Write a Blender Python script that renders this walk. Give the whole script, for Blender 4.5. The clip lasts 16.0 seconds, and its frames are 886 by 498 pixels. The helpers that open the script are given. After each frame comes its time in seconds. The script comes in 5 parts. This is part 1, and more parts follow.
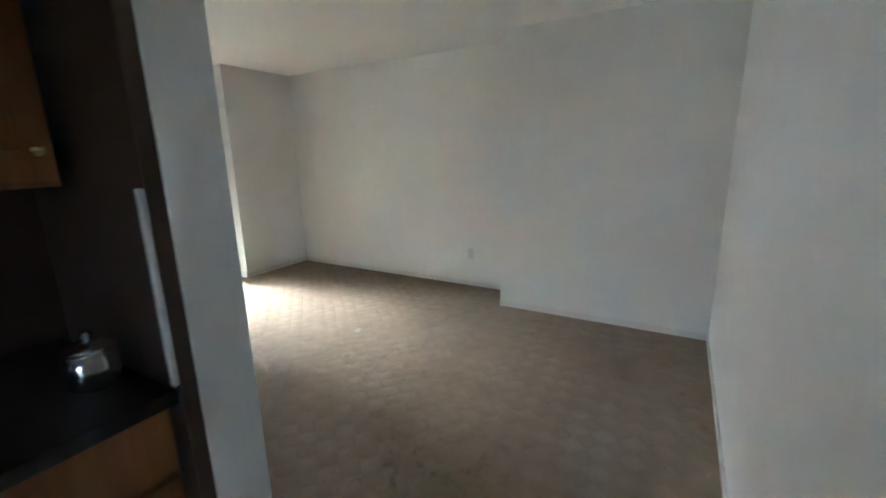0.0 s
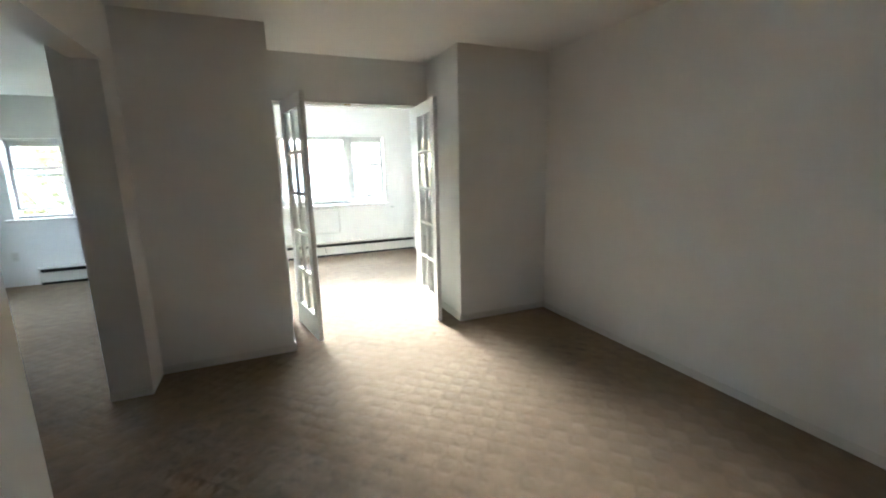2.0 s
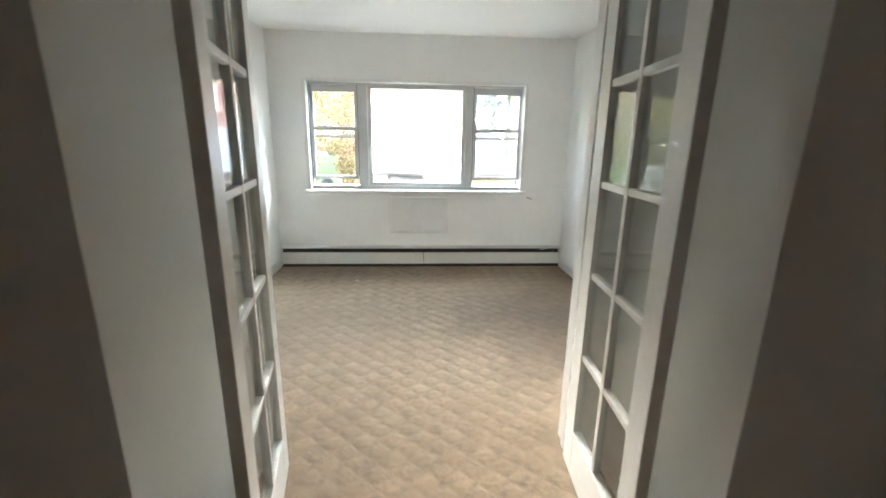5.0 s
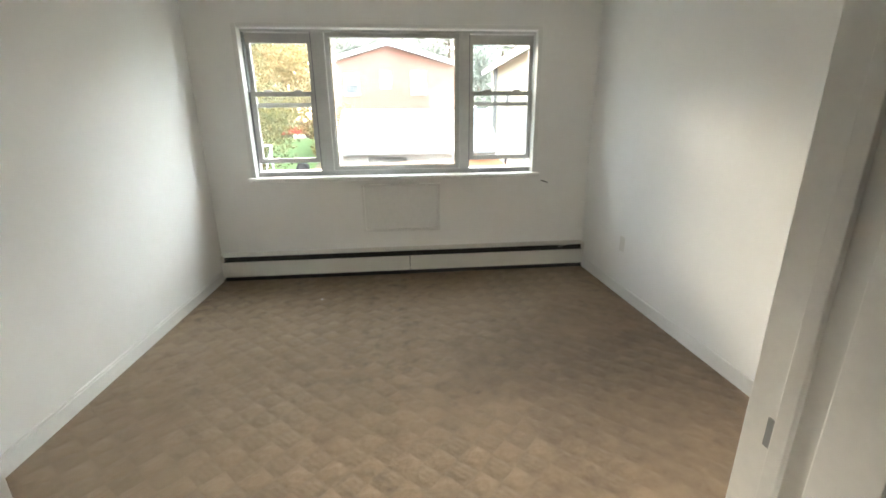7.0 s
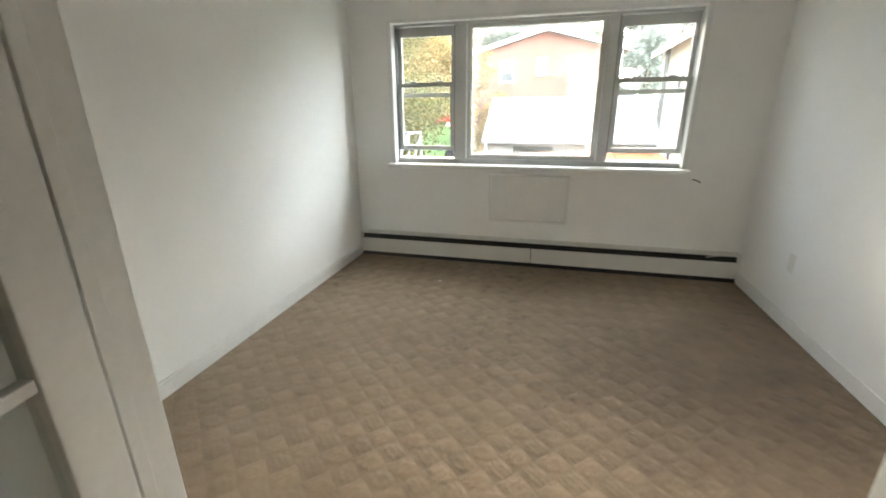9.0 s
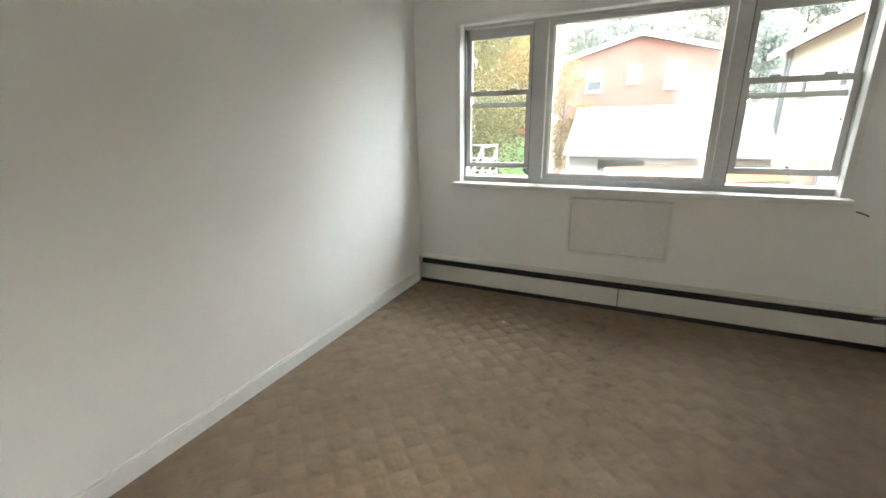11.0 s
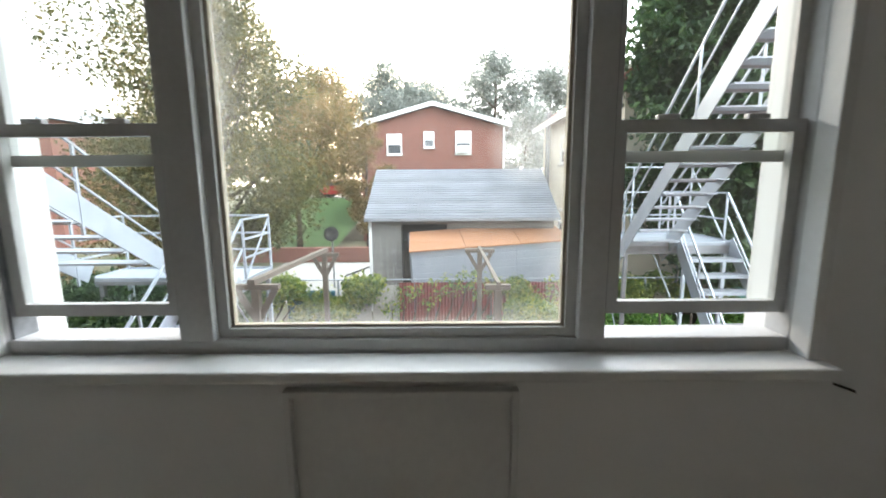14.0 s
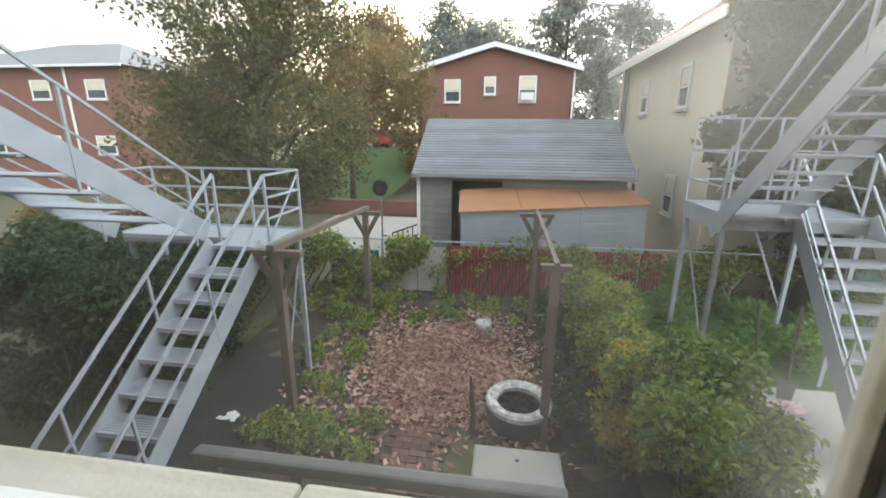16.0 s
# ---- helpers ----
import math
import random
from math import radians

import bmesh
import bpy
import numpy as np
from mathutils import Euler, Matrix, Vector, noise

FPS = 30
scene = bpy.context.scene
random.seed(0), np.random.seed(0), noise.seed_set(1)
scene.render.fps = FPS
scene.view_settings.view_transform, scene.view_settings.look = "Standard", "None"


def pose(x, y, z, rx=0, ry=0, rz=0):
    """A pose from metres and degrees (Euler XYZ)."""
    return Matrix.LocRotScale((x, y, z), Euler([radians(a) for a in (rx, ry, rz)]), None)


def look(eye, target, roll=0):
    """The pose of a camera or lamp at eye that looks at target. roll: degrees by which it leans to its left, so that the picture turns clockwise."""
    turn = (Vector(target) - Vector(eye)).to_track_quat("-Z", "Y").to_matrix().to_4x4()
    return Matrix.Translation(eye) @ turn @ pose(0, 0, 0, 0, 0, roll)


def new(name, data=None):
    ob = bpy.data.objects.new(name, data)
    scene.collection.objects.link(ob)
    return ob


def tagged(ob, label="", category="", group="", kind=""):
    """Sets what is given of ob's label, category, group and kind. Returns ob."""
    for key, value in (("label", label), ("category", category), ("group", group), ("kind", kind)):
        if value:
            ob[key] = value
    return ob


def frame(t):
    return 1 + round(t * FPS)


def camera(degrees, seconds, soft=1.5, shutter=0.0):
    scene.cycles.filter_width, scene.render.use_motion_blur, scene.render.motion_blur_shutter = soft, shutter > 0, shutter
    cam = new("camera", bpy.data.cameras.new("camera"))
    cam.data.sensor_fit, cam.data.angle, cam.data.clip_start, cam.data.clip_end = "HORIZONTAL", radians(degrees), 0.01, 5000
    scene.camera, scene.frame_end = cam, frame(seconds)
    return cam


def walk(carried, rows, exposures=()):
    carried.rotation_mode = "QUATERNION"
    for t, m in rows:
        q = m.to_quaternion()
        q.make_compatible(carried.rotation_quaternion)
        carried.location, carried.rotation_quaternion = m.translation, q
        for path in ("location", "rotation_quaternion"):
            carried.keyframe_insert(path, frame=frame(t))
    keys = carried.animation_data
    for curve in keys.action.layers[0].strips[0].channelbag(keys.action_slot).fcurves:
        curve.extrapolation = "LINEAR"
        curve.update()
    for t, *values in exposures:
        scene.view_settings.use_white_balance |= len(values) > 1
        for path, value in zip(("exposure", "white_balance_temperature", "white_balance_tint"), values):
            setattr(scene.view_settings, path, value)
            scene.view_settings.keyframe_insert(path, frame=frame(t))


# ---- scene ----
cam = camera(93.9, 16.0, 1.7, 0.4)
PATH = [
    (0, (-0.502, -8.279, 1.45), (1.186, -7.309, 0.994), -1.2),
    (0.5, (-0.114, -8.073, 1.449), (1.515, -6.993, 1.022), -1.3),
    (1, (0.26, -7.835, 1.445), (1.655, -6.464, 1.03), -0.8),
    (1.5, (0.627, -7.502, 1.42), (1.726, -5.881, 1.011), -0.8),
    (2, (0.944, -7.119, 1.407), (1.709, -5.311, 1.029), -1.3),
    (2.5, (1.197, -6.704, 1.408), (1.676, -4.794, 1.059), -1.7),
    (3, (1.43, -6.262, 1.408), (1.767, -4.33, 1.018), -2.4),
    (3.5, (1.61, -5.815, 1.418), (1.798, -3.866, 1.01), -1.5),
    (4, (1.688, -5.358, 1.428), (1.839, -3.413, 0.984), -0.4),
    (4.2, (1.699, -5.206, 1.423), (1.853, -3.264, 0.969), 0.9),
    (6.3, (1.73, -3.775, 1.269), (1.825, -1.851, 0.734), 0.2),
    (6.5, (1.734, -3.676, 1.266), (1.871, -1.756, 0.725), -0.3),
    (7, (1.753, -3.539, 1.269), (1.939, -1.633, 0.691), -0.6),
    (7.5, (1.794, -3.532, 1.272), (1.886, -1.631, 0.657), -0.3),
    (8, (1.841, -3.59, 1.278), (1.743, -1.698, 0.637), -0.1),
    (8.5, (1.884, -3.613, 1.282), (1.614, -1.739, 0.637), -0.3),
    (9, (1.91, -3.533, 1.28), (1.436, -1.692, 0.657), -0.4),
    (9.5, (1.91, -3.335, 1.271), (1.203, -1.557, 0.688), -0.1),
    (9.7, (1.905, -3.275, 1.27), (1.103, -1.536, 0.692), -0.1),
    (11.8, (1.817, -2.758, 1.295), (1.012, -1.015, 0.734), -1.4),
    (12, (1.815, -2.644, 1.297), (1.266, -0.797, 0.761), -1.4),
    (12.5, (1.836, -2.281, 1.304), (1.634, -0.346, 0.839), -0.7),
    (13, (1.839, -1.88, 1.301), (1.757, 0.078, 0.901), -0.5),
    (13.5, (1.853, -1.486, 1.32), (1.841, 0.486, 0.985), -0.5),
    (14, (1.869, -1.103, 1.356), (1.862, 0.873, 1.044), -0.4),
    (14.5, (1.902, -0.769, 1.365), (1.827, 1.202, 1.034), -0.2),
    (15, (1.945, -0.483, 1.373), (1.779, 1.471, 0.98), 0.3),
    (15.5, (1.98, -0.291, 1.377), (1.744, 1.64, 0.912), 0.4),
    (16, (1.966, -0.176, 1.384), (1.691, 1.731, 0.848), 0.4),
]
EXPOSURES = [(0, 7.5, 5250, 3), (0.5, 7.1, 5600, 4), (1, 6.75, 5850, 5), (1.5, 6.6, 5650, 5), (2.5, 6.4, 5600, 5), (4, 5.85, 5600, 6), (6.5, 4.5, 6480, 8), (9.5, 4.4, 6450, 8),
             (12, 4.2, 6450, 9), (12.5, 4.1, 6450, 9), (13, 3.7, 6380, 10), (13.5, 3.4, 6250, 10), (14, 2.7, 6250, 10), (14.5, 2.2, 6400, 10), (15, 1.9, 6450, 10), (16, 1.7, 6500, 10)]
walk(cam, [(t, look(eye, target, roll)) for t, eye, target, roll in PATH], EXPOSURES)

# ---------- light ----------
world = bpy.data.worlds.new("sky")
scene.world = world
world.use_nodes = True
wn = world.node_tree
for n in list(wn.nodes):
    wn.nodes.remove(n)
SUN_EL, SUN_AZ = 11.5, -12.0      # degrees; azimuth from +y towards +x
sky = wn.nodes.new("ShaderNodeTexSky")
sky.sky_type = "NISHITA"
sky.sun_disc = False
sky.sun_elevation, sky.sun_rotation = radians(SUN_EL), radians(SUN_AZ)
sky.dust_density, sky.air_density, sky.ozone_density = 3.0, 1.0, 1.0
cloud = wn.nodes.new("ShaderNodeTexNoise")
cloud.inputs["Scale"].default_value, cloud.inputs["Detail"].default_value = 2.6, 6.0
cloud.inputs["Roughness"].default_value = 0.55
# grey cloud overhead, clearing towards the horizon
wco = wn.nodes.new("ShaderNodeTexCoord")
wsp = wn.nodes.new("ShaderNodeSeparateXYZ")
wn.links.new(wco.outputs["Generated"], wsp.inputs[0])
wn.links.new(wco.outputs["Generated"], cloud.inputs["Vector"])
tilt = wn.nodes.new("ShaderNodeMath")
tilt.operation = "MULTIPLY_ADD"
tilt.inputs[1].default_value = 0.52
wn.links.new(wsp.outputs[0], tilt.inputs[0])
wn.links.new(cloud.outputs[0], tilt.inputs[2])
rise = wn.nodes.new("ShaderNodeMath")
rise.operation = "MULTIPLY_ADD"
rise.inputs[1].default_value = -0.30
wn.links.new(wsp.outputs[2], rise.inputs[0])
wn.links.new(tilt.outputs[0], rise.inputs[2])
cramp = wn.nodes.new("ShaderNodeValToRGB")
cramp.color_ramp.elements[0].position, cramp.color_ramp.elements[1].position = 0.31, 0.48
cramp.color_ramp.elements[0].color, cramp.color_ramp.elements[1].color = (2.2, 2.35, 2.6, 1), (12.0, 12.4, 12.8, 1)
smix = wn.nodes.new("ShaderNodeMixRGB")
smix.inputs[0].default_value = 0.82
back = wn.nodes.new("ShaderNodeBackground")
back.inputs["Strength"].default_value = 0.15
wout = wn.nodes.new("ShaderNodeOutputWorld")
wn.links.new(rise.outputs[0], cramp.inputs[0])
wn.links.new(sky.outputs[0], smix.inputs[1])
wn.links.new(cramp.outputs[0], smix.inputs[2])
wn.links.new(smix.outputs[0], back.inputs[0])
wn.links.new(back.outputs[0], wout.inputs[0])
sun = new("sun", bpy.data.lights.new("sun", "SUN"))
sun.data.energy, sun.data.angle, sun.data.color = 1.5, radians(34), (1.0, 0.90, 0.76)
sdir = Vector((math.sin(radians(SUN_AZ)) * math.cos(radians(SUN_EL)), math.cos(radians(SUN_AZ)) * math.cos(radians(SUN_EL)), math.sin(radians(SUN_EL))))
sun.matrix_world = look(sdir * 60, (0, 0, 0))

# ---------- materials ----------


class Nodes:
    """A small node-tree writer for one material."""

    def __init__(self, name, rough=0.6, metal=0.0):
        self.mat = bpy.data.materials.new(name)
        self.mat.use_nodes = True
        self.tree = self.mat.node_tree
        self.bsdf = self.tree.nodes["Principled BSDF"]
        self.bsdf.inputs["Roughness"].default_value = rough
        self.bsdf.inputs["Metallic"].default_value = metal
        self.coord = self.add("ShaderNodeTexCoord").outputs["Object"]

    def add(self, kind, **props):
        n = self.tree.nodes.new(kind)
        for k, v in props.items():
            setattr(n, k, v)
        return n

    def put(self, socket, value):
        if isinstance(value, bpy.types.NodeSocket):
            self.tree.links.new(value, socket)
        else:
            socket.default_value = value

    def math(self, op, a, b=0.0, c=0.0):
        n = self.add("ShaderNodeMath", operation=op)
        self.put(n.inputs[0], a), self.put(n.inputs[1], b), self.put(n.inputs[2], c)
        return n.outputs[0]

    def noise(self, scale, detail=4.0, rough=0.55, coord=None):
        n = self.add("ShaderNodeTexNoise")
        self.put(n.inputs["Vector"], coord or self.coord)
        n.inputs["Scale"].default_value, n.inputs["Detail"].default_value, n.inputs["Roughness"].default_value = scale, detail, rough
        return n.outputs[0]

    def ramp(self, fac, stops):
        n = self.add("ShaderNodeValToRGB")
        self.put(n.inputs[0], fac)
        e = n.color_ramp.elements
        while len(e) < len(stops):
            e.new(0.5)
        for el, (p, c) in zip(e, stops):
            el.position, el.color = p, (*c, 1) if len(c) == 3 else c
        return n.outputs[0]

    def mix(self, fac, a, b, blend="MIX"):
        n = self.add("ShaderNodeMixRGB", blend_type=blend)
        self.put(n.inputs[0], fac)
        self.put(n.inputs[1], (*a, 1) if isinstance(a, tuple) and len(a) == 3 else a)
        self.put(n.inputs[2], (*b, 1) if isinstance(b, tuple) and len(b) == 3 else b)
        return n.outputs[0]

    def bump(self, height, strength, distance=0.01):
        n = self.add("ShaderNodeBump")
        n.inputs["Strength"].default_value, n.inputs["Distance"].default_value = strength, distance
        self.put(n.inputs["Height"], height)
        self.put(self.bsdf.inputs["Normal"], n.outputs[0])

    def color(self, c):
        self.put(self.bsdf.inputs["Base Color"], (*c, 1) if isinstance(c, tuple) and len(c) == 3 else c)

    def random(self):
        return self.add("ShaderNodeObjectInfo").outputs["Random"]

    def island(self):
        return self.add("ShaderNodeNewGeometry").outputs["Random Per Island"]


def plain(name, low, high, scale=3.0, rough=0.6, metal=0.0, grain=60.0, bump=0.15, distance=0.002, vary=0.0):
    """Paint, metal, concrete: two-scale noise between two colours, with fine relief."""
    m = Nodes(name, rough, metal)
    big, fine = m.noise(scale, 5), m.noise(grain, 3)
    f = m.math("MULTIPLY_ADD", fine, 0.35, m.math("MULTIPLY", big, 0.75))
    if vary:
        f = m.math("ADD", f, m.math("MULTIPLY", m.math("SUBTRACT", m.random(), 0.5), vary))
    m.color(m.ramp(f, [(0.3, low), (0.75, high)]))
    m.bump(m.math("ADD", fine, m.math("MULTIPLY", big, 0.4)), bump, distance)
    return m.mat


def wall_paint():
    m = Nodes("wall_paint", 0.55)
    big, mid, roller = m.noise(0.7, 4), m.noise(5, 5), m.noise(160, 2)
    f = m.math("MULTIPLY_ADD", mid, 0.4, m.math("MULTIPLY", big, 0.6))
    m.color(m.ramp(f, [(0.3, (0.79, 0.79, 0.775)), (0.7, (0.84, 0.84, 0.825))]))
    m.bump(m.math("MULTIPLY_ADD", roller, 0.5, m.math("MULTIPLY", big, 1.5)), 0.12, 0.004)
    return m.mat


def carpet_pile():
    """Beige loop carpet: a basket weave of square cells laid diagonally."""
    m = Nodes("carpet_pile", 0.95)
    mp = m.add("ShaderNodeMapping")
    m.put(mp.inputs["Vector"], m.coord)
    mp.inputs["Rotation"].default_value = (0, 0, radians(43))
    mp.inputs["Scale"].default_value = (1 / 0.098,) * 3
    warp = m.add("ShaderNodeMixRGB", blend_type="ADD")
    warp.inputs[0].default_value = 0.22
    m.put(warp.inputs[1], mp.outputs[0])
    wn_ = m.add("ShaderNodeTexNoise")
    m.put(wn_.inputs["Vector"], m.coord)
    wn_.inputs["Scale"].default_value = 9.0
    m.put(warp.inputs[2], wn_.outputs[1])
    sp = m.add("ShaderNodeSeparateXYZ")
    m.put(sp.inputs[0], warp.outputs[0])
    u, v = sp.outputs[0], sp.outputs[1]
    chk = m.math("PINGPONG", m.math("ADD", m.math("FLOOR", u), m.math("FLOOR", v)), 1.0)
    fu, fv = m.math("FRACT", u), m.math("FRACT", v)
    su = m.math("SINE", m.math("MULTIPLY", fu, 6.2832 * 4))
    sv = m.math("SINE", m.math("MULTIPLY", fv, 6.2832 * 4))
    stripe = m.math("ADD", m.math("MULTIPLY", su, chk), m.math("MULTIPLY", sv, m.math("SUBTRACT", 1.0, chk)))
    edge = m.math("MULTIPLY", m.math("PINGPONG", fu, 0.5), m.math("PINGPONG", fv, 0.5))
    edge = m.math("MULTIPLY", m.math("MINIMUM", edge, 0.1), 10.0)
    wear = m.ramp(m.noise(1.1, 6, 0.65), [(0.38, (0, 0, 0)), (0.66, (1, 1, 1))])
    pile = m.noise(420, 2)
    relief = m.math("ADD", m.math("MULTIPLY", stripe, 0.05), m.math("ADD", m.math("MULTIPLY", chk, 0.75), m.math("MULTIPLY", edge, 0.7)))
    relief = m.math("MULTIPLY", relief, m.math("MULTIPLY_ADD", wear, 0.75, 0.25))
    tone = m.math("ADD", m.math("MULTIPLY", m.noise(0.55, 6, 0.6), 0.9), m.math("MULTIPLY", m.noise(7, 4), 0.35))
    base = m.ramp(tone, [(0.40, (0.125, 0.082, 0.046)), (0.60, (0.225, 0.157, 0.094)), (0.8, (0.29, 0.215, 0.142))])
    dark = m.math("MULTIPLY", m.math("SUBTRACT", 1.0, chk), m.math("MULTIPLY_ADD", wear, 0.22, 0.03))
    dark = m.math("ADD", dark, m.math("MULTIPLY", m.math("SUBTRACT", 1.0, edge), m.math("MULTIPLY_ADD", wear, 0.10, 0.02)))
    c = m.mix(dark, base, (0.09, 0.062, 0.042))
    c = m.mix(m.math("MULTIPLY", m.ramp(m.noise(2.7, 6, 0.7), [(0.56, (0, 0, 0)), (0.72, (1, 1, 1))]), 0.45), c, (0.12, 0.08, 0.055))
    smudge = m.ramp(m.noise(13, 4, 0.6), [(0.52, (0, 0, 0)), (0.7, (1, 1, 1))])
    patch = m.ramp(m.noise(0.8, 4, 0.6), [(0.42, (0, 0, 0)), (0.62, (1, 1, 1))])
    c = m.mix(m.math("MULTIPLY", m.math("MULTIPLY", smudge, patch), 0.9), c, (0.10, 0.068, 0.046))
    # a wide trodden stain on one side of the back room
    sp2 = m.add("ShaderNodeSeparateXYZ")
    m.put(sp2.inputs[0], m.coord)
    ex, ey = m.math("SUBTRACT", sp2.outputs[0], 2.75), m.math("MULTIPLY", m.math("SUBTRACT", sp2.outputs[1], -1.95), 0.85)
    rad = m.math("SQRT", m.math("ADD", m.math("MULTIPLY", ex, ex), m.math("MULTIPLY", ey, ey)))
    rad = m.math("ADD", rad, m.math("MULTIPLY", m.math("SUBTRACT", m.noise(3.0, 5, 0.65), 0.5), 1.3))
    trodden = m.ramp(rad, [(0.35, (1, 1, 1)), (1.0, (0, 0, 0))])
    c = m.mix(m.math("MULTIPLY", trodden, m.math("MULTIPLY_ADD", m.noise(16, 4, 0.6), 0.7, 0.22)), c, (0.075, 0.05, 0.033))
    c = m.mix(m.math("MULTIPLY", pile, 0.22), c, (0.36, 0.29, 0.21))
    m.color(c)
    m.bump(m.math("MULTIPLY_ADD", pile, 0.3, relief), 0.68, 0.011)
    m.bsdf.inputs["Sheen Weight"].default_value = 0.16
    m.bsdf.inputs["Sheen Roughness"].default_value = 0.45
    m.bsdf.inputs["Sheen Tint"].default_value = (0.9, 0.85, 0.8, 1)
    return m.mat


def wood(name, low, high, scale=1.0, rough=0.5, vary=0.0, axis=2):
    m = Nodes(name, rough)
    mp = m.add("ShaderNodeMapping")
    m.put(mp.inputs["Vector"], m.coord)
    s = [22 * scale] * 3
    s[axis] = 1.6 * scale
    mp.inputs["Scale"].default_value = s
    g = m.noise(1.0, 6, 0.65, mp.outputs[0])
    f = m.math("MULTIPLY_ADD", m.noise(2.0, 4), 0.35, m.math("MULTIPLY", g, 0.7))
    if vary:
        f = m.math("ADD", f, m.math("MULTIPLY", m.math("SUBTRACT", m.random(), 0.5), vary))
    m.color(m.ramp(f, [(0.3, low), (0.72, high)]))
    m.bump(g, 0.35, 0.004)
    return m.mat


def brick_far(name, a, b, mortar, scale=1.0):
    """Brickwork of a house that stays far off."""
    m = Nodes(name, 0.85)
    mp = m.add("ShaderNodeMapping")
    m.put(mp.inputs["Vector"], m.coord)
    mp.inputs["Rotation"].default_value = (radians(90), 0, 0)
    t = m.add("ShaderNodeTexBrick")
    m.put(t.inputs["Vector"], mp.outputs[0])
    t.inputs["Color1"].default_value, t.inputs["Color2"].default_value, t.inputs["Mortar"].default_value = (*a, 1), (*b, 1), (*mortar, 1)
    t.inputs["Scale"].default_value = scale
    t.inputs["Brick Width"].default_value, t.inputs["Row Height"].default_value, t.inputs["Mortar Size"].default_value = 0.22, 0.075, 0.008
    c = m.mix(m.math("MULTIPLY", m.noise(0.6, 6), 0.5), t.outputs[0], tuple(x * 0.6 for x in a))
    m.color(c)
    m.bump(t.outputs[1], -0.4, 0.01)
    return m.mat


def foliage(name, stops, rough=0.6):
    m = Nodes(name, rough)
    f = m.math("MULTIPLY_ADD", m.noise(0.9, 4), 0.55, m.math("MULTIPLY", m.island(), 0.5))
    m.color(m.ramp(f, stops))
    m.bsdf.inputs["Subsurface Weight"].default_value = 0.0
    tr = m.add("ShaderNodeBsdfTranslucent")
    m.put(tr.inputs[0], m.ramp(f, [(p, tuple(min(1, x * 1.6) for x in c)) for p, c in stops]))
    mx = m.add("ShaderNodeMixShader")
    mx.inputs[0].default_value = 0.4
    out = m.tree.nodes["Material Output"]
    m.tree.links.new(m.bsdf.outputs[0], mx.inputs[1])
    m.tree.links.new(tr.outputs[0], mx.inputs[2])
    m.tree.links.new(mx.outputs[0], out.inputs[0])
    return m.mat


def glass_pane(name, dirt=0.05, fog=None):
    """A thin clear pane with a Fresnel gloss and a film of dust."""
    m = Nodes(name, 0.05)
    t = m.tree
    clear = m.add("ShaderNodeBsdfTransparent")
    clear.inputs[0].default_value = (0.96, 0.98, 0.97, 1)
    gloss = m.add("ShaderNodeBsdfGlossy")
    gloss.inputs["Roughness"].default_value = 0.02
    dust = m.add("ShaderNodeBsdfTranslucent")
    dust.inputs[0].default_value = (0.7, 0.7, 0.68, 1)
    lw = m.add("ShaderNodeLayerWeight")
    lw.inputs[0].default_value = 0.5
    fr = m.math("MULTIPLY_ADD", m.math("POWER", lw.outputs["Facing"], 4.0), 0.6, 0.035)
    a, b = m.add("ShaderNodeMixShader"), m.add("ShaderNodeMixShader")
    t.links.new(fr, a.inputs[0])
    t.links.new(clear.outputs[0], a.inputs[1])
    t.links.new(gloss.outputs[0], a.inputs[2])
    film = m.ramp(m.noise(1.7, 5, 0.6), [(0.38, (0.12, 0.12, 0.12)), (0.78, (1, 1, 1))])
    cover = m.math("MULTIPLY", film, dirt)
    if fog:
        # a blind, condensed margin round the pane, uneven in width
        x0, x1, z0, z1, wide, most = fog
        sp = m.add("ShaderNodeSeparateXYZ")
        m.put(sp.inputs[0], m.coord)
        dx = m.math("MINIMUM", m.math("SUBTRACT", sp.outputs[0], x0), m.math("SUBTRACT", x1, sp.outputs[0]))
        dz = m.math("MINIMUM", m.math("SUBTRACT", sp.outputs[2], z0), m.math("SUBTRACT", z1, sp.outputs[2]))
        reach = m.math("MULTIPLY", m.math("POWER", m.noise(3.1, 4, 0.6), 2.0), wide * 4.0)
        f = m.math("SUBTRACT", 1.0, m.math("DIVIDE", m.math("MINIMUM", dx, dz), reach))
        f = m.math("POWER", m.math("MAXIMUM", f, 0.0), 1.4)
        cover = m.math("ADD", cover, m.math("MULTIPLY", f, most))
        # a wiped smear near the right edge
        gx, gz = m.math("SUBTRACT", sp.outputs[0], x1 - 0.10), m.math("SUBTRACT", sp.outputs[2], z0 + 0.53)
        d2 = m.math("ADD", m.math("MULTIPLY", m.math("MULTIPLY", gx, gx), 55.0), m.math("MULTIPLY", m.math("MULTIPLY", gz, gz), 70.0))
        blot = m.math("MAXIMUM", m.math("SUBTRACT", 1.0, d2), 0.0)
        cover = m.math("ADD", cover, m.math("MULTIPLY", m.math("MULTIPLY", blot, m.noise(9.0, 3)), 0.34))
    m.put(b.inputs[0], m.math("MINIMUM", cover, 0.9))
    t.links.new(a.outputs[0], b.inputs[1])
    t.links.new(dust.outputs[0], b.inputs[2])
    t.links.new(b.outputs[0], m.tree.nodes["Material Output"].inputs[0])
    return m.mat


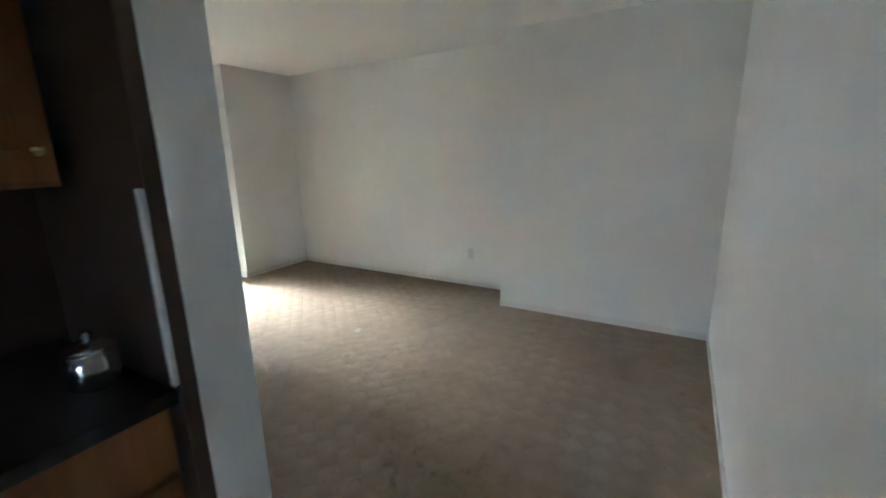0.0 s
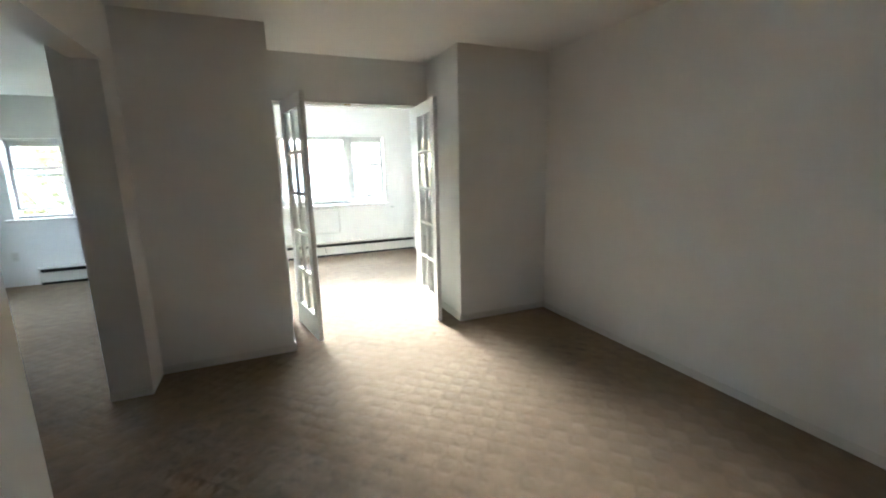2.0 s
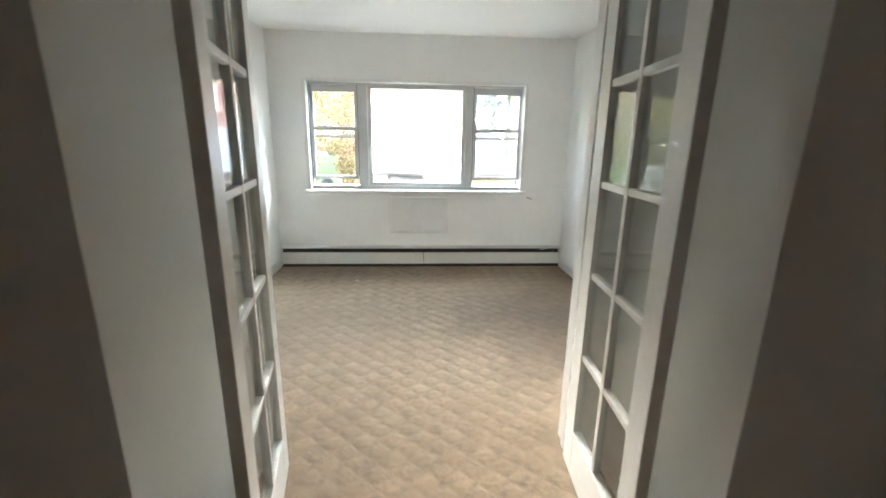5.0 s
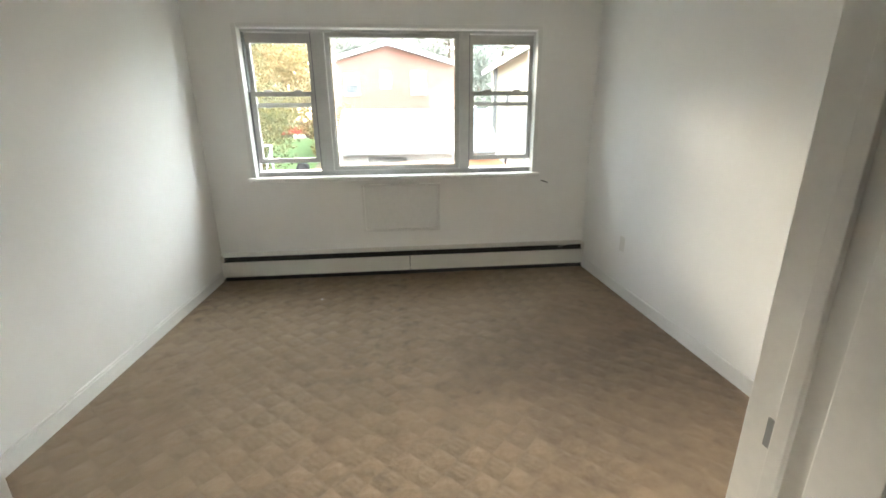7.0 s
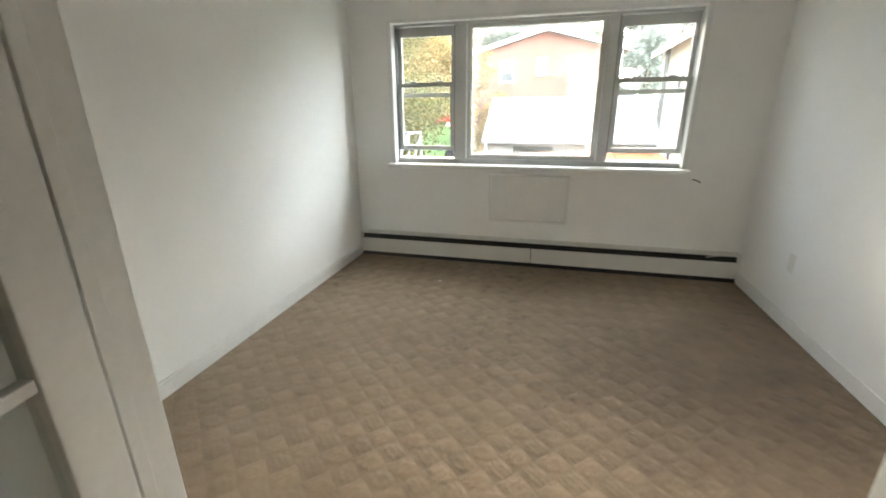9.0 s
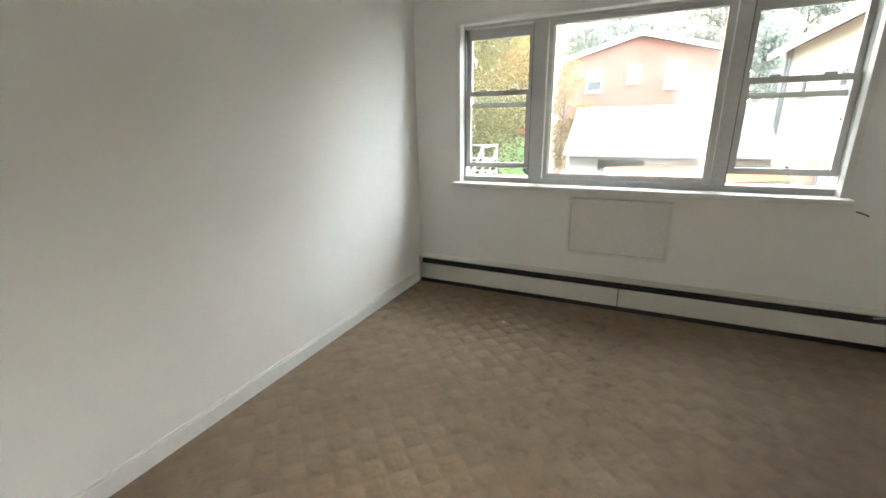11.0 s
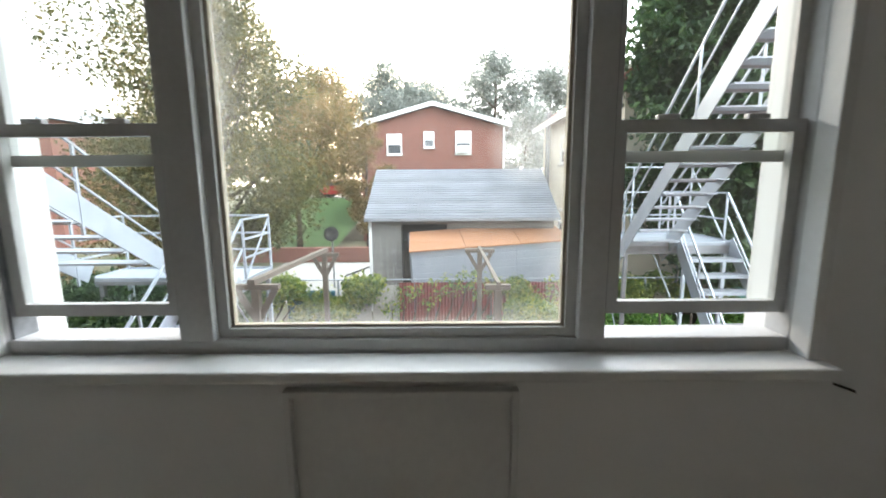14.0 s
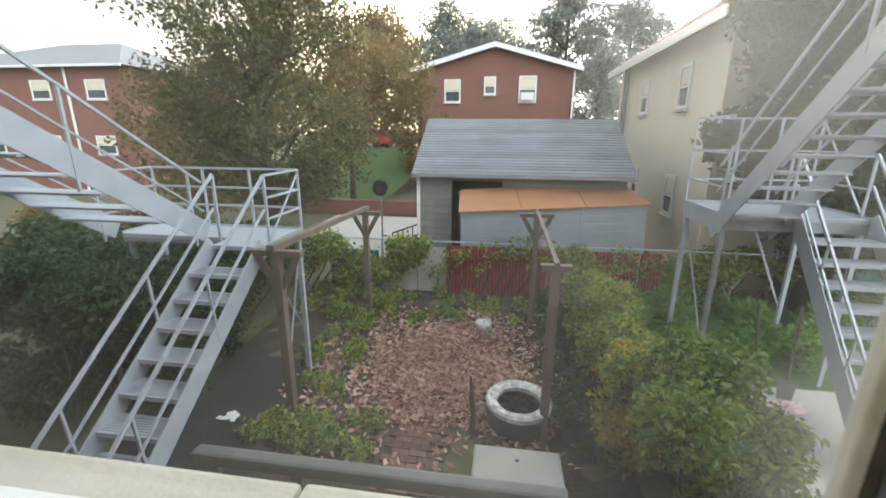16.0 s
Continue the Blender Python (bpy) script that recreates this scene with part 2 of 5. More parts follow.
WALL = wall_paint()
CEIL = plain("ceiling_paint", (0.80, 0.80, 0.79), (0.85, 0.85, 0.84), 0.8, 0.7, 0, 120, 0.1)
CARPET = carpet_pile()
TRIM = plain("white_gloss_paint", (0.70, 0.70, 0.68), (0.80, 0.80, 0.78), 2.5, 0.35, 0, 40, 0.12)
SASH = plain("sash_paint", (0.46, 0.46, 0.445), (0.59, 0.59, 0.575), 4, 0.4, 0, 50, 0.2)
HEATER = plain("heater_enamel", (0.62, 0.61, 0.56), (0.70, 0.69, 0.65), 2, 0.35, 0, 80, 0.06)
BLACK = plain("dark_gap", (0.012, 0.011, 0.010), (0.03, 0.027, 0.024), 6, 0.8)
PLASTIC = plain("white_plastic", (0.66, 0.65, 0.60), (0.72, 0.71, 0.67), 5, 0.4)
BRASS = plain("aged_brass", (0.28, 0.2, 0.09), (0.45, 0.34, 0.17), 20, 0.35, 1.0)
GLASS = glass_pane("window_glass", 0.012)
DIRTYGLASS = glass_pane("dirty_window_glass", 0.048, (1.225, 2.227, 0.93, 1.93, 0.055, 0.13))
DOORGLASS = glass_pane("door_glass", 0.04)
PUTTY = plain("aged_putty", (0.30, 0.25, 0.16), (0.55, 0.50, 0.40), 9, 0.8, 0, 60, 0.4)
FROST = plain("frosted_glass_shade", (0.72, 0.70, 0.62), (0.82, 0.8, 0.74), 6, 0.3)
CABINET = wood("orange_oak", (0.16, 0.055, 0.018), (0.34, 0.13, 0.045), 1.0, 0.4)
COUNTER = plain("dark_counter", (0.012, 0.01, 0.009), (0.035, 0.03, 0.028), 20, 0.3)
# near-black brown: the unlit kitchen's shade is put into this colour
KITCHENDARK = plain("unlit_kitchen_brown", (0.035, 0.018, 0.011), (0.06, 0.032, 0.02), 5, 0.45)
POLISHED = plain("polished_steel", (0.55, 0.55, 0.56), (0.7, 0.7, 0.71), 6, 0.18, 1.0, 40, 0.03)
PAPER = plain("scrap", (0.22, 0.19, 0.15), (0.36, 0.32, 0.27), 30, 0.8)
STEEL = plain("galvanised_steel", (0.26, 0.295, 0.33), (0.41, 0.445, 0.485), 5, 0.45, 0.2, 45, 0.2)
STEELDARK = plain("dark_steel", (0.16, 0.165, 0.17), (0.30, 0.31, 0.32), 6, 0.5, 0.4, 45, 0.25)
BARGREY = plain("dark_grey_metal", (0.045, 0.047, 0.048), (0.09, 0.092, 0.09), 8, 0.6, 0.0, 45, 0.25)
POSTWOOD = wood("weathered_timber", (0.06, 0.047, 0.036), (0.15, 0.12, 0.092), 1.0, 0.8)
LEDGE = plain("cast_stone", (0.40, 0.37, 0.31), (0.56, 0.53, 0.46), 4, 0.85, 0, 60, 0.5, 0.006)
BRICKW = brick_far("red_brick", (0.20, 0.072, 0.052), (0.26, 0.10, 0.072), (0.25, 0.17, 0.14))
BLOCK = brick_far("concrete_block", (0.23, 0.22, 0.20), (0.27, 0.26, 0.24), (0.19, 0.18, 0.17), 0.42)
STUCCO = plain("cream_stucco", (0.64, 0.56, 0.42), (0.77, 0.69, 0.54), 1.2, 0.85, 0, 20, 0.3, 0.01)
SHINGLE = plain("grey_shingle", (0.13, 0.137, 0.15), (0.23, 0.24, 0.26), 2, 0.85, 0, 25, 0.6, 0.01, 0.3)
REDROOF = plain("red_roof_tile", (0.24, 0.04, 0.035), (0.36, 0.08, 0.06), 2, 0.7, 0, 12, 0.6, 0.02)
SLATE = plain("grey_roof", (0.16, 0.165, 0.17), (0.27, 0.28, 0.29), 2, 0.8, 0, 12, 0.6, 0.02)
RUSTROOF = plain("orange_roof_sheet", (0.29, 0.125, 0.055), (0.40, 0.20, 0.10), 2, 0.7, 0, 30, 0.3)
SHEETBLUE = plain("grey_blue_sheet_metal", (0.20, 0.225, 0.26), (0.33, 0.36, 0.40), 1.5, 0.45, 0.2, 30, 0.2)
REDFENCE = plain("red_painted_metal", (0.16, 0.022, 0.02), (0.27, 0.045, 0.035), 3, 0.5, 0, 25, 0.2)
GREENMESH = plain("green_screen_cloth", (0.018, 0.10, 0.075), (0.035, 0.16, 0.115), 1.2, 0.9, 0, 90, 0.4)
CONCRETE = plain("pale_concrete", (0.34, 0.33, 0.30), (0.48, 0.46, 0.42), 1.5, 0.9, 0, 30, 0.4, 0.008)
ASPHALTW = plain("dark_paving", (0.008, 0.008, 0.008), (0.028, 0.026, 0.024), 2.2, 0.85, 0, 30, 0.5, 0.01)
SOIL = plain("garden_soil", (0.016, 0.012, 0.009), (0.05, 0.034, 0.025), 3, 0.95, 0, 25, 0.9, 0.03)
LAWN = plain("lawn", (0.04, 0.085, 0.02), (0.075, 0.14, 0.035), 2, 0.95, 0, 40, 0.9, 0.03)
GROUND = plain("rough_ground", (0.05, 0.06, 0.025), (0.12, 0.11, 0.06), 0.8, 0.95, 0, 12, 0.8, 0.04)
BARK = wood("bark", (0.03, 0.022, 0.016), (0.10, 0.075, 0.055), 0.7, 0.95)
PATHBRICK = plain("old_path_brick", (0.06, 0.03, 0.024), (0.15, 0.08, 0.06), 8, 0.9, 0, 40, 0.5, 0.004, 0.5)
CHARRED = plain("black_tyre", (0.012, 0.012, 0.012), (0.04, 0.04, 0.04), 6, 0.8, 0, 30, 0.5)
WHITEFLAKE = plain("flaking_white_paint", (0.04, 0.038, 0.036), (0.80, 0.78, 0.75), 11, 0.8, 0, 30, 0.5, 0.01)
BEIGEPL = plain("sun_bleached_grey_lid", (0.23, 0.225, 0.20), (0.33, 0.32, 0.29), 3, 0.55)
CLOTH = plain("pink_cloth", (0.42, 0.10, 0.11), (0.78, 0.72, 0.70), 14, 0.9, 0, 60, 0.3)
TARP = plain("blue_plastic", (0.02, 0.09, 0.13), (0.05, 0.16, 0.21), 4, 0.5)
CARRED = plain("car_red", (0.35, 0.02, 0.025), (0.45, 0.03, 0.03), 2, 0.3)
CARBLUE = plain("car_blue", (0.02, 0.03, 0.07), (0.04, 0.06, 0.11), 2, 0.3)
RUBBER = plain("rubber", (0.012, 0.012, 0.012), (0.03, 0.03, 0.03), 8, 0.8)
DARKGLASS = plain("dark_window_glass", (0.03, 0.035, 0.04), (0.08, 0.09, 0.10), 1.0, 0.1)
LEAF_TREE = foliage("tree_leaf", [(0.25, (0.034, 0.042, 0.016)), (0.5, (0.075, 0.078, 0.028)), (0.78, (0.16, 0.125, 0.045))])
LEAF_AUTUMN = foliage("autumn_leaf", [(0.25, (0.085, 0.08, 0.03)), (0.5, (0.17, 0.13, 0.05)), (0.78, (0.27, 0.17, 0.08))])
LEAF_DARK = foliage("dark_leaf", [(0.25, (0.012, 0.03, 0.012)), (0.55, (0.03, 0.065, 0.02)), (0.8, (0.06, 0.10, 0.03))])
# far leaves lightened and greyed: distance haze put into their colour
LEAF_HAZE = foliage("far_leaf_with_haze", [(0.25, (0.11, 0.125, 0.108)), (0.6, (0.19, 0.21, 0.185)), (0.8, (0.26, 0.275, 0.25))])
LEAF_IVY = foliage("ivy_leaf", [(0.2, (0.022, 0.055, 0.012)), (0.5, (0.115, 0.18, 0.034)), (0.8, (0.36, 0.36, 0.07))])
LEAF_GRASS = foliage("grass_blade", [(0.2, (0.04, 0.10, 0.018)), (0.5, (0.10, 0.22, 0.04)), (0.8, (0.20, 0.31, 0.07))])
LEAF_MID = foliage("shrub_leaf", [(0.2, (0.022, 0.05, 0.012)), (0.5, (0.08, 0.14, 0.03)), (0.8, (0.22, 0.25, 0.05))])
LEAF_YELLOW = foliage("yellow_leaf", [(0.2, (0.16, 0.17, 0.03)), (0.5, (0.36, 0.30, 0.05)), (0.8, (0.5, 0.4, 0.08))])
LEAF_DRY = foliage("dry_leaf", [(0.2, (0.10, 0.05, 0.034)), (0.5, (0.34, 0.19, 0.135)), (0.8, (0.64, 0.45, 0.36))])

# ---------- mesh helpers ----------


def add_box(bm, x0, x1, y0, y1, z0, z1, m=None):
    vs = [Vector((x, y, z)) for x in (x0, x1) for y in (y0, y1) for z in (z0, z1)]
    if m is not None:
        vs = [m @ v for v in vs]
    v = [bm.verts.new(c) for c in vs]
    for f in ((0, 1, 3, 2), (4, 6, 7, 5), (0, 4, 5, 1), (2, 3, 7, 6), (0, 2, 6, 4), (1, 5, 7, 3)):
        bm.faces.new([v[i] for i in f])
    return v


def box(x0, x1, y0, y1, z0, z1, bev=0.0, m=None):
    bm = bmesh.new()
    add_box(bm, min(x0, x1), max(x0, x1), min(y0, y1), max(y0, y1), min(z0, z1), max(z0, z1), m)
    if bev:
        bmesh.ops.bevel(bm, geom=bm.edges[:], offset=bev, segments=2, profile=0.6, affect="EDGES")
    return bm


def boxes(*cells):
    bm = bmesh.new()
    for c in cells:
        add_box(bm, *c)
    return bm


def tube(points, radii, sides=10, caps=True):
    """A round bar or limb along points."""
    bm = bmesh.new()
    rings = []
    pts = [Vector(p) for p in points]
    radii = radii if isinstance(radii, (list, tuple)) else [radii] * len(pts)
    for i, p in enumerate(pts):
        d = (pts[min(i + 1, len(pts) - 1)] - pts[max(i - 1, 0)]).normalized()
        side = d.orthogonal().normalized() if abs(d.z) < 0.9 else Vector((1, 0, 0))
        side = (side - d * side.dot(d)).normalized()
        up = d.cross(side)
        rings.append([bm.verts.new(p + (side * math.cos(a) + up * math.sin(a)) * radii[i]) for a in [2 * math.pi * k / sides for k in range(sides)]])
    for a, b in zip(rings, rings[1:]):
        for k in range(sides):
            bm.faces.new((a[k], a[(k + 1) % sides], b[(k + 1) % sides], b[k]))
    if caps:
        bm.faces.new(rings[0][::-1]), bm.faces.new(rings[-1])
    return bm


def bar(a, b, w, h=None):
    """A square bar from a to b, w across and h deep."""
    a, b = Vector(a), Vector(b)
    h = h or w
    d = (b - a)
    q = d.to_track_quat("Z", "X").to_matrix().to_4x4()
    bm = bmesh.new()
    add_box(bm, -w / 2, w / 2, -h / 2, h / 2, 0, d.length, Matrix.Translation(a) @ q)
    return bm


def lathe(profile, sides=24, centre=(0, 0, 0)):
    bm = bmesh.new()
    rings = [[bm.verts.new((centre[0] + r * math.cos(2 * math.pi * k / sides), centre[1] + r * math.sin(2 * math.pi * k / sides), centre[2] + z)) for k in range(sides)] for r, z in profile]
    for a, b in zip(rings, rings[1:]):
        for k in range(sides):
            bm.faces.new((a[k], a[(k + 1) % sides], b[(k + 1) % sides], b[k]))
    bm.faces.new(rings[0][::-1]), bm.faces.new(rings[-1])
    return bm


def prism(outline, depth, m=None):
    """Extrudes an outline of (x, z) along +y by depth."""
    bm = bmesh.new()
    m = m or Matrix()
    a = [bm.verts.new(m @ Vector((x, 0, z))) for x, z in outline]
    b = [bm.verts.new(m @ Vector((x, depth, z))) for x, z in outline]
    bm.faces.new(a), bm.faces.new(b[::-1])
    for k in range(len(a)):
        bm.faces.new((a[k], b[k], b[(k + 1) % len(a)], a[(k + 1) % len(a)]))
    return bm


def mesh_of(name, bm, mat, smooth=False):
    bmesh.ops.recalc_face_normals(bm, faces=bm.faces[:])
    me = bpy.data.meshes.new(name)
    bm.to_mesh(me)
    bm.free()
    me.materials.append(mat)
    if smooth:
        for p in me.polygons:
            p.use_smooth = True
    return me


def thing(name, label, category, at=(0, 0, 0), turn=0.0, group="", kind=""):
    ob = new(name)
    ob.empty_display_size = 0.1
    ob.matrix_basis = pose(*at, 0, 0, turn)
    return tagged(ob, label, category, group, kind)


def part(name, bm, mat, parent=None, label="", smooth=False):
    """Links a bmesh as one mesh object under a thing or a part; its coordinates are the thing's."""
    ob = new(name, mesh_of(name, bm, mat, smooth))
    if parent is not None:
        ob.parent = parent
    if label:
        ob["label"] = label
    return ob


def solid(name, bm, mat, label, category, kind="", group="", smooth=False):
    return tagged(part(name, bm, mat, None, "", smooth), label, category, group, kind)


def leaves(name, pts, size, mat, parent=None, flat=0.0, seed=1):
    """Many small bent leaves at the given points; flat: 1 lays them on the ground."""
    rng = np.random.default_rng(seed)
    n = len(pts)
    a = rng.normal(size=(n, 3))
    a[:, 2] *= 1 - flat * 0.92
    a /= np.linalg.norm(a, axis=1)[:, None]
    b = rng.normal(size=(n, 3))
    b[:, 2] *= 1 - flat * 0.92
    b -= a * (a * b).sum(1)[:, None]
    b /= np.linalg.norm(b, axis=1)[:, None]
    s = size * rng.uniform(0.6, 1.35, (n, 1))
    nrm = np.cross(a, b) * s * 0.22
    p = np.asarray(pts)
    quad = np.stack([p - a * s, p + b * s * 0.55 + nrm, p + a * s, p - b * s * 0.55 + nrm], 1).reshape(-1, 3)
    me = bpy.data.meshes.new(name)
    f = np.arange(n * 4).reshape(-1, 4)
    me.from_pydata(quad.tolist(), [], np.concatenate([f[:, [0, 1, 2]], f[:, [0, 2, 3]]]).tolist())
    me.materials.append(mat)
    ob = new(name, me)
    if parent is not None:
        ob.parent = parent
    return ob


def cloud_points(rng, n, clumps, spread):
    """n points in a crown made of round clumps (x, y, z, radius), denser at their skins."""
    c = np.asarray(clumps)
    w = c[:, 3] ** 2
    i = rng.choice(len(c), n, p=w / w.sum())
    d = rng.normal(size=(n, 3))
    d /= np.linalg.norm(d, axis=1)[:, None]
    r = c[i, 3] * rng.uniform(0.35, 1.0, n) ** 0.6
    return c[i, :3] + d * r[:, None] * np.array([1, 1, 0.8]) + rng.normal(size=(n, 3)) * spread

# ---------- the rooms ----------
H = 2.44


def structure(name, bm, mat, label, category="wall"):
    return solid(name, bm, mat, label, category, "structure")


structure("floor", box(-2.77, 3.58, -8.69, 0.0, -0.12, 0.0), CARPET, "worn beige basket-weave loop carpet through all rooms", "carpet")
structure("ceiling", box(-2.77, 3.58, -8.69, 0.26, H, H + 0.15), CEIL, "flat white painted plaster ceiling", "ceiling")
W0, W1, WB, WT = 0.545, 2.908, 0.865, 2.0          # opening of the wide window
B0, B1, BB, BT = -2.10, -1.45, 0.89, 1.94         # window of the side room
structure("wall_north", boxes(
    (-2.77, B0, 0, 0.26, 0, H), (B0, B1, 0, 0.26, 0, BB - 0.036), (B0, B1, 0, 0.26, BT, H), (B1, W0, 0, 0.26, 0, H),
    (W0, W1, 0, 0.26, 0, WB - 0.036), (W0, W1, 0, 0.26, WT, H), (W1, 3.58, 0, 0.26, 0, H)), WALL, "white painted plaster wall with a wide window opening")
structure("wall_partition", box(0.06, 0.20, -3.67, 0, 0, H), WALL, "white painted partition wall between two rooms")
structure("wall_east_back", box(3.388, 3.58, -2.93, 0, 0, H), WALL, "white painted plaster side wall with an outlet")
D0, D1, DT = 1.052, 2.43, 2.05                      # double door opening
structure("wall_door", boxes((0.20, D0, -3.05, -2.93, 0, H), (D1, 3.58, -3.05, -2.93, 0, H), (D0, D1, -3.05, -2.93, DT, H)), WALL, "white wall with the wide double door opening")
structure("wall_alcove_left", box(0.93, 1.05, -3.67, -3.05, 0, H), WALL, "white side wall of the door alcove")
structure("wall_alcove_right", box(2.53, 2.65, -3.67, -3.05, 0, H), WALL, "white side wall of the door alcove")
structure("wall_living_north_left", box(0.15, 1.05, -3.77, -3.67, 0, H), WALL, "white painted plaster wall beside the alcove")
structure("wall_living_north_right", box(2.53, 3.58, -3.77, -3.67, 0, H), WALL, "white painted plaster wall beside the alcove")
structure("wall_east", box(3.465, 3.58, -6.80, -3.77, 0, H), WALL, "white painted plaster long side wall")
bm = bmesh.new()
ring = [(3.038, -8.57), (3.038, -6.87), (3.465, -6.73), (3.58, -6.73), (3.58, -8.57)]
lo = [bm.verts.new((x, y, 0)) for x, y in ring]
hi = [bm.verts.new((x, y, H)) for x, y in ring]
bm.faces.new(lo[::-1]), bm.faces.new(hi)
for k in range(5):
    bm.faces.new((lo[k], lo[(k + 1) % 5], hi[(k + 1) % 5], hi[k]))
structure("wall_chase", bm, WALL, "white boxed-out chase standing proud of the side wall")
structure("wall_south", box(-2.77, 3.58, -8.69, -8.57, 0, H), WALL, "white painted plaster end wall")
structure("wall_west_living", boxes((0.01, 0.165, -7.26, -5.42, 0, H), (-0.08, 0.15, -4.06, -3.67, 0, H), (0.01, 0.165, -5.42, -4.06, 2.06, H)), WALL, "white wall with an open passage to the side room")
structure("wall_kitchen", box(-2.65, 0.01, -6.62, -6.50, 0, H), KITCHENDARK, "wall behind the kitchen units, coloured dark as if unlit")
# the small unseen opening near y -7.9 is added to light the kitchen end
structure("wall_west", boxes((-2.77, -2.65, -8.57, -8.01, 0, H), (-2.77, -2.65, -7.85, -1.9, 0, H), (-2.77, -2.65, -1.25, 0, 0, H), (-2.77, -2.65, -1.9, -1.25, 0, 0.9), (-2.77, -2.65, -1.9, -1.25, 1.95, H), (-2.77, -2.65, -8.01, -7.85, 0, 1.25), (-2.77, -2.65, -8.01, -7.85, 1.7, H)), WALL, "white painted plaster outer wall with openings added for light")


def skirting(name, x0, x1, y0, y1, h=0.085):
    bm = boxes((x0, x1, y0, y1, 0, h - 0.012))
    ix, iy = (0.006 if x1 - x0 < 0.05 else 0), (0.006 if y1 - y0 < 0.05 else 0)
    add_box(bm, x0 + ix * 0, x1 - ix, y0 + iy, y1 - iy * 0, h - 0.012, h)
    structure(name, bm, TRIM, "white painted wooden baseboard", "baseboard")


skirting("baseboard_left", 0.20, 0.214, -2.93, -0.07)
skirting("baseboard_right", 3.374, 3.388, -2.93, -0.07)
skirting("baseboard_door_left", 0.214, D0 - 0.07, -2.93, -2.916)
skirting("baseboard_door_right", D1 + 0.07, 3.374, -2.93, -2.916)
skirting("baseboard_alcove_left", 1.05, 1.062, -3.77, -3.07, 0.07)
skirting("baseboard_alcove_right", 2.518, 2.53, -3.77, -3.07, 0.07)
skirting("baseboard_living_left", 0.15, 1.05, -3.78, -3.77, 0.055)
skirting("baseboard_living_right", 2.53, 3.465, -3.78, -3.77, 0.055)
skirting("baseboard_east", 3.455, 3.465, -6.73, -3.78, 0.055)
skirting("baseboard_chase", 3.028, 3.038, -8.56, -6.87, 0.055)
skirting("baseboard_south", 0.2, 3.028, -8.57, -8.56, 0.055)
skirting("baseboard_pillar", -0.08, 0.15, -4.07, -4.06, 0.055)

# door lining and casing
lining = thing("door_frame", "white painted door lining with worn casing", "door frame", kind="structure")
part("jamb", box(D0, D0 + 0.022, -3.065, -2.915, 0, DT - 0.02, 0.003), TRIM, lining)
part("jamb", box(D1 - 0.022, D1, -3.065, -2.915, 0, DT - 0.02, 0.003), TRIM, lining)
part("head_jamb", box(D0, D1, -3.065, -2.915, DT - 0.022, DT, 0.003), TRIM, lining)
part("stop", box(D0 + 0.022, D0 + 0.034, -3.015, -2.985, 0, DT - 0.022, 0.002), TRIM, lining)
part("stop", box(D1 - 0.034, D1 - 0.022, -3.015, -2.985, 0, DT - 0.022, 0.002), TRIM, lining)
part("stop", box(D0 + 0.034, D1 - 0.034, -3.015, -2.985, DT - 0.034, DT - 0.022, 0.002), TRIM, lining)
for y0, y1 in ((-2.929, -2.912),):
    part("casing", box(D0 - 0.062, D0 + 0.004, y0, y1, 0, DT + 0.055, 0.004), TRIM, lining)
    part("casing", box(D1 - 0.004, D1 + 0.062, y0, y1, 0, DT + 0.055, 0.004), TRIM, lining)
    part("casing", box(D0 + 0.005, D1 - 0.005, y0, y1, DT - 0.004, DT + 0.055, 0.004), TRIM, lining)
part("catch", box(1.70, 1.76, -3.04, -3.02, DT - 0.034, DT - 0.023, 0.002), BRASS, lining, "small brass ball catch")
part("strike_plate", box(D1 - 0.025, D1 - 0.021, -2.99, -2.965, 0.69, 0.75), STEELDARK, lining, "small dark strike plate")


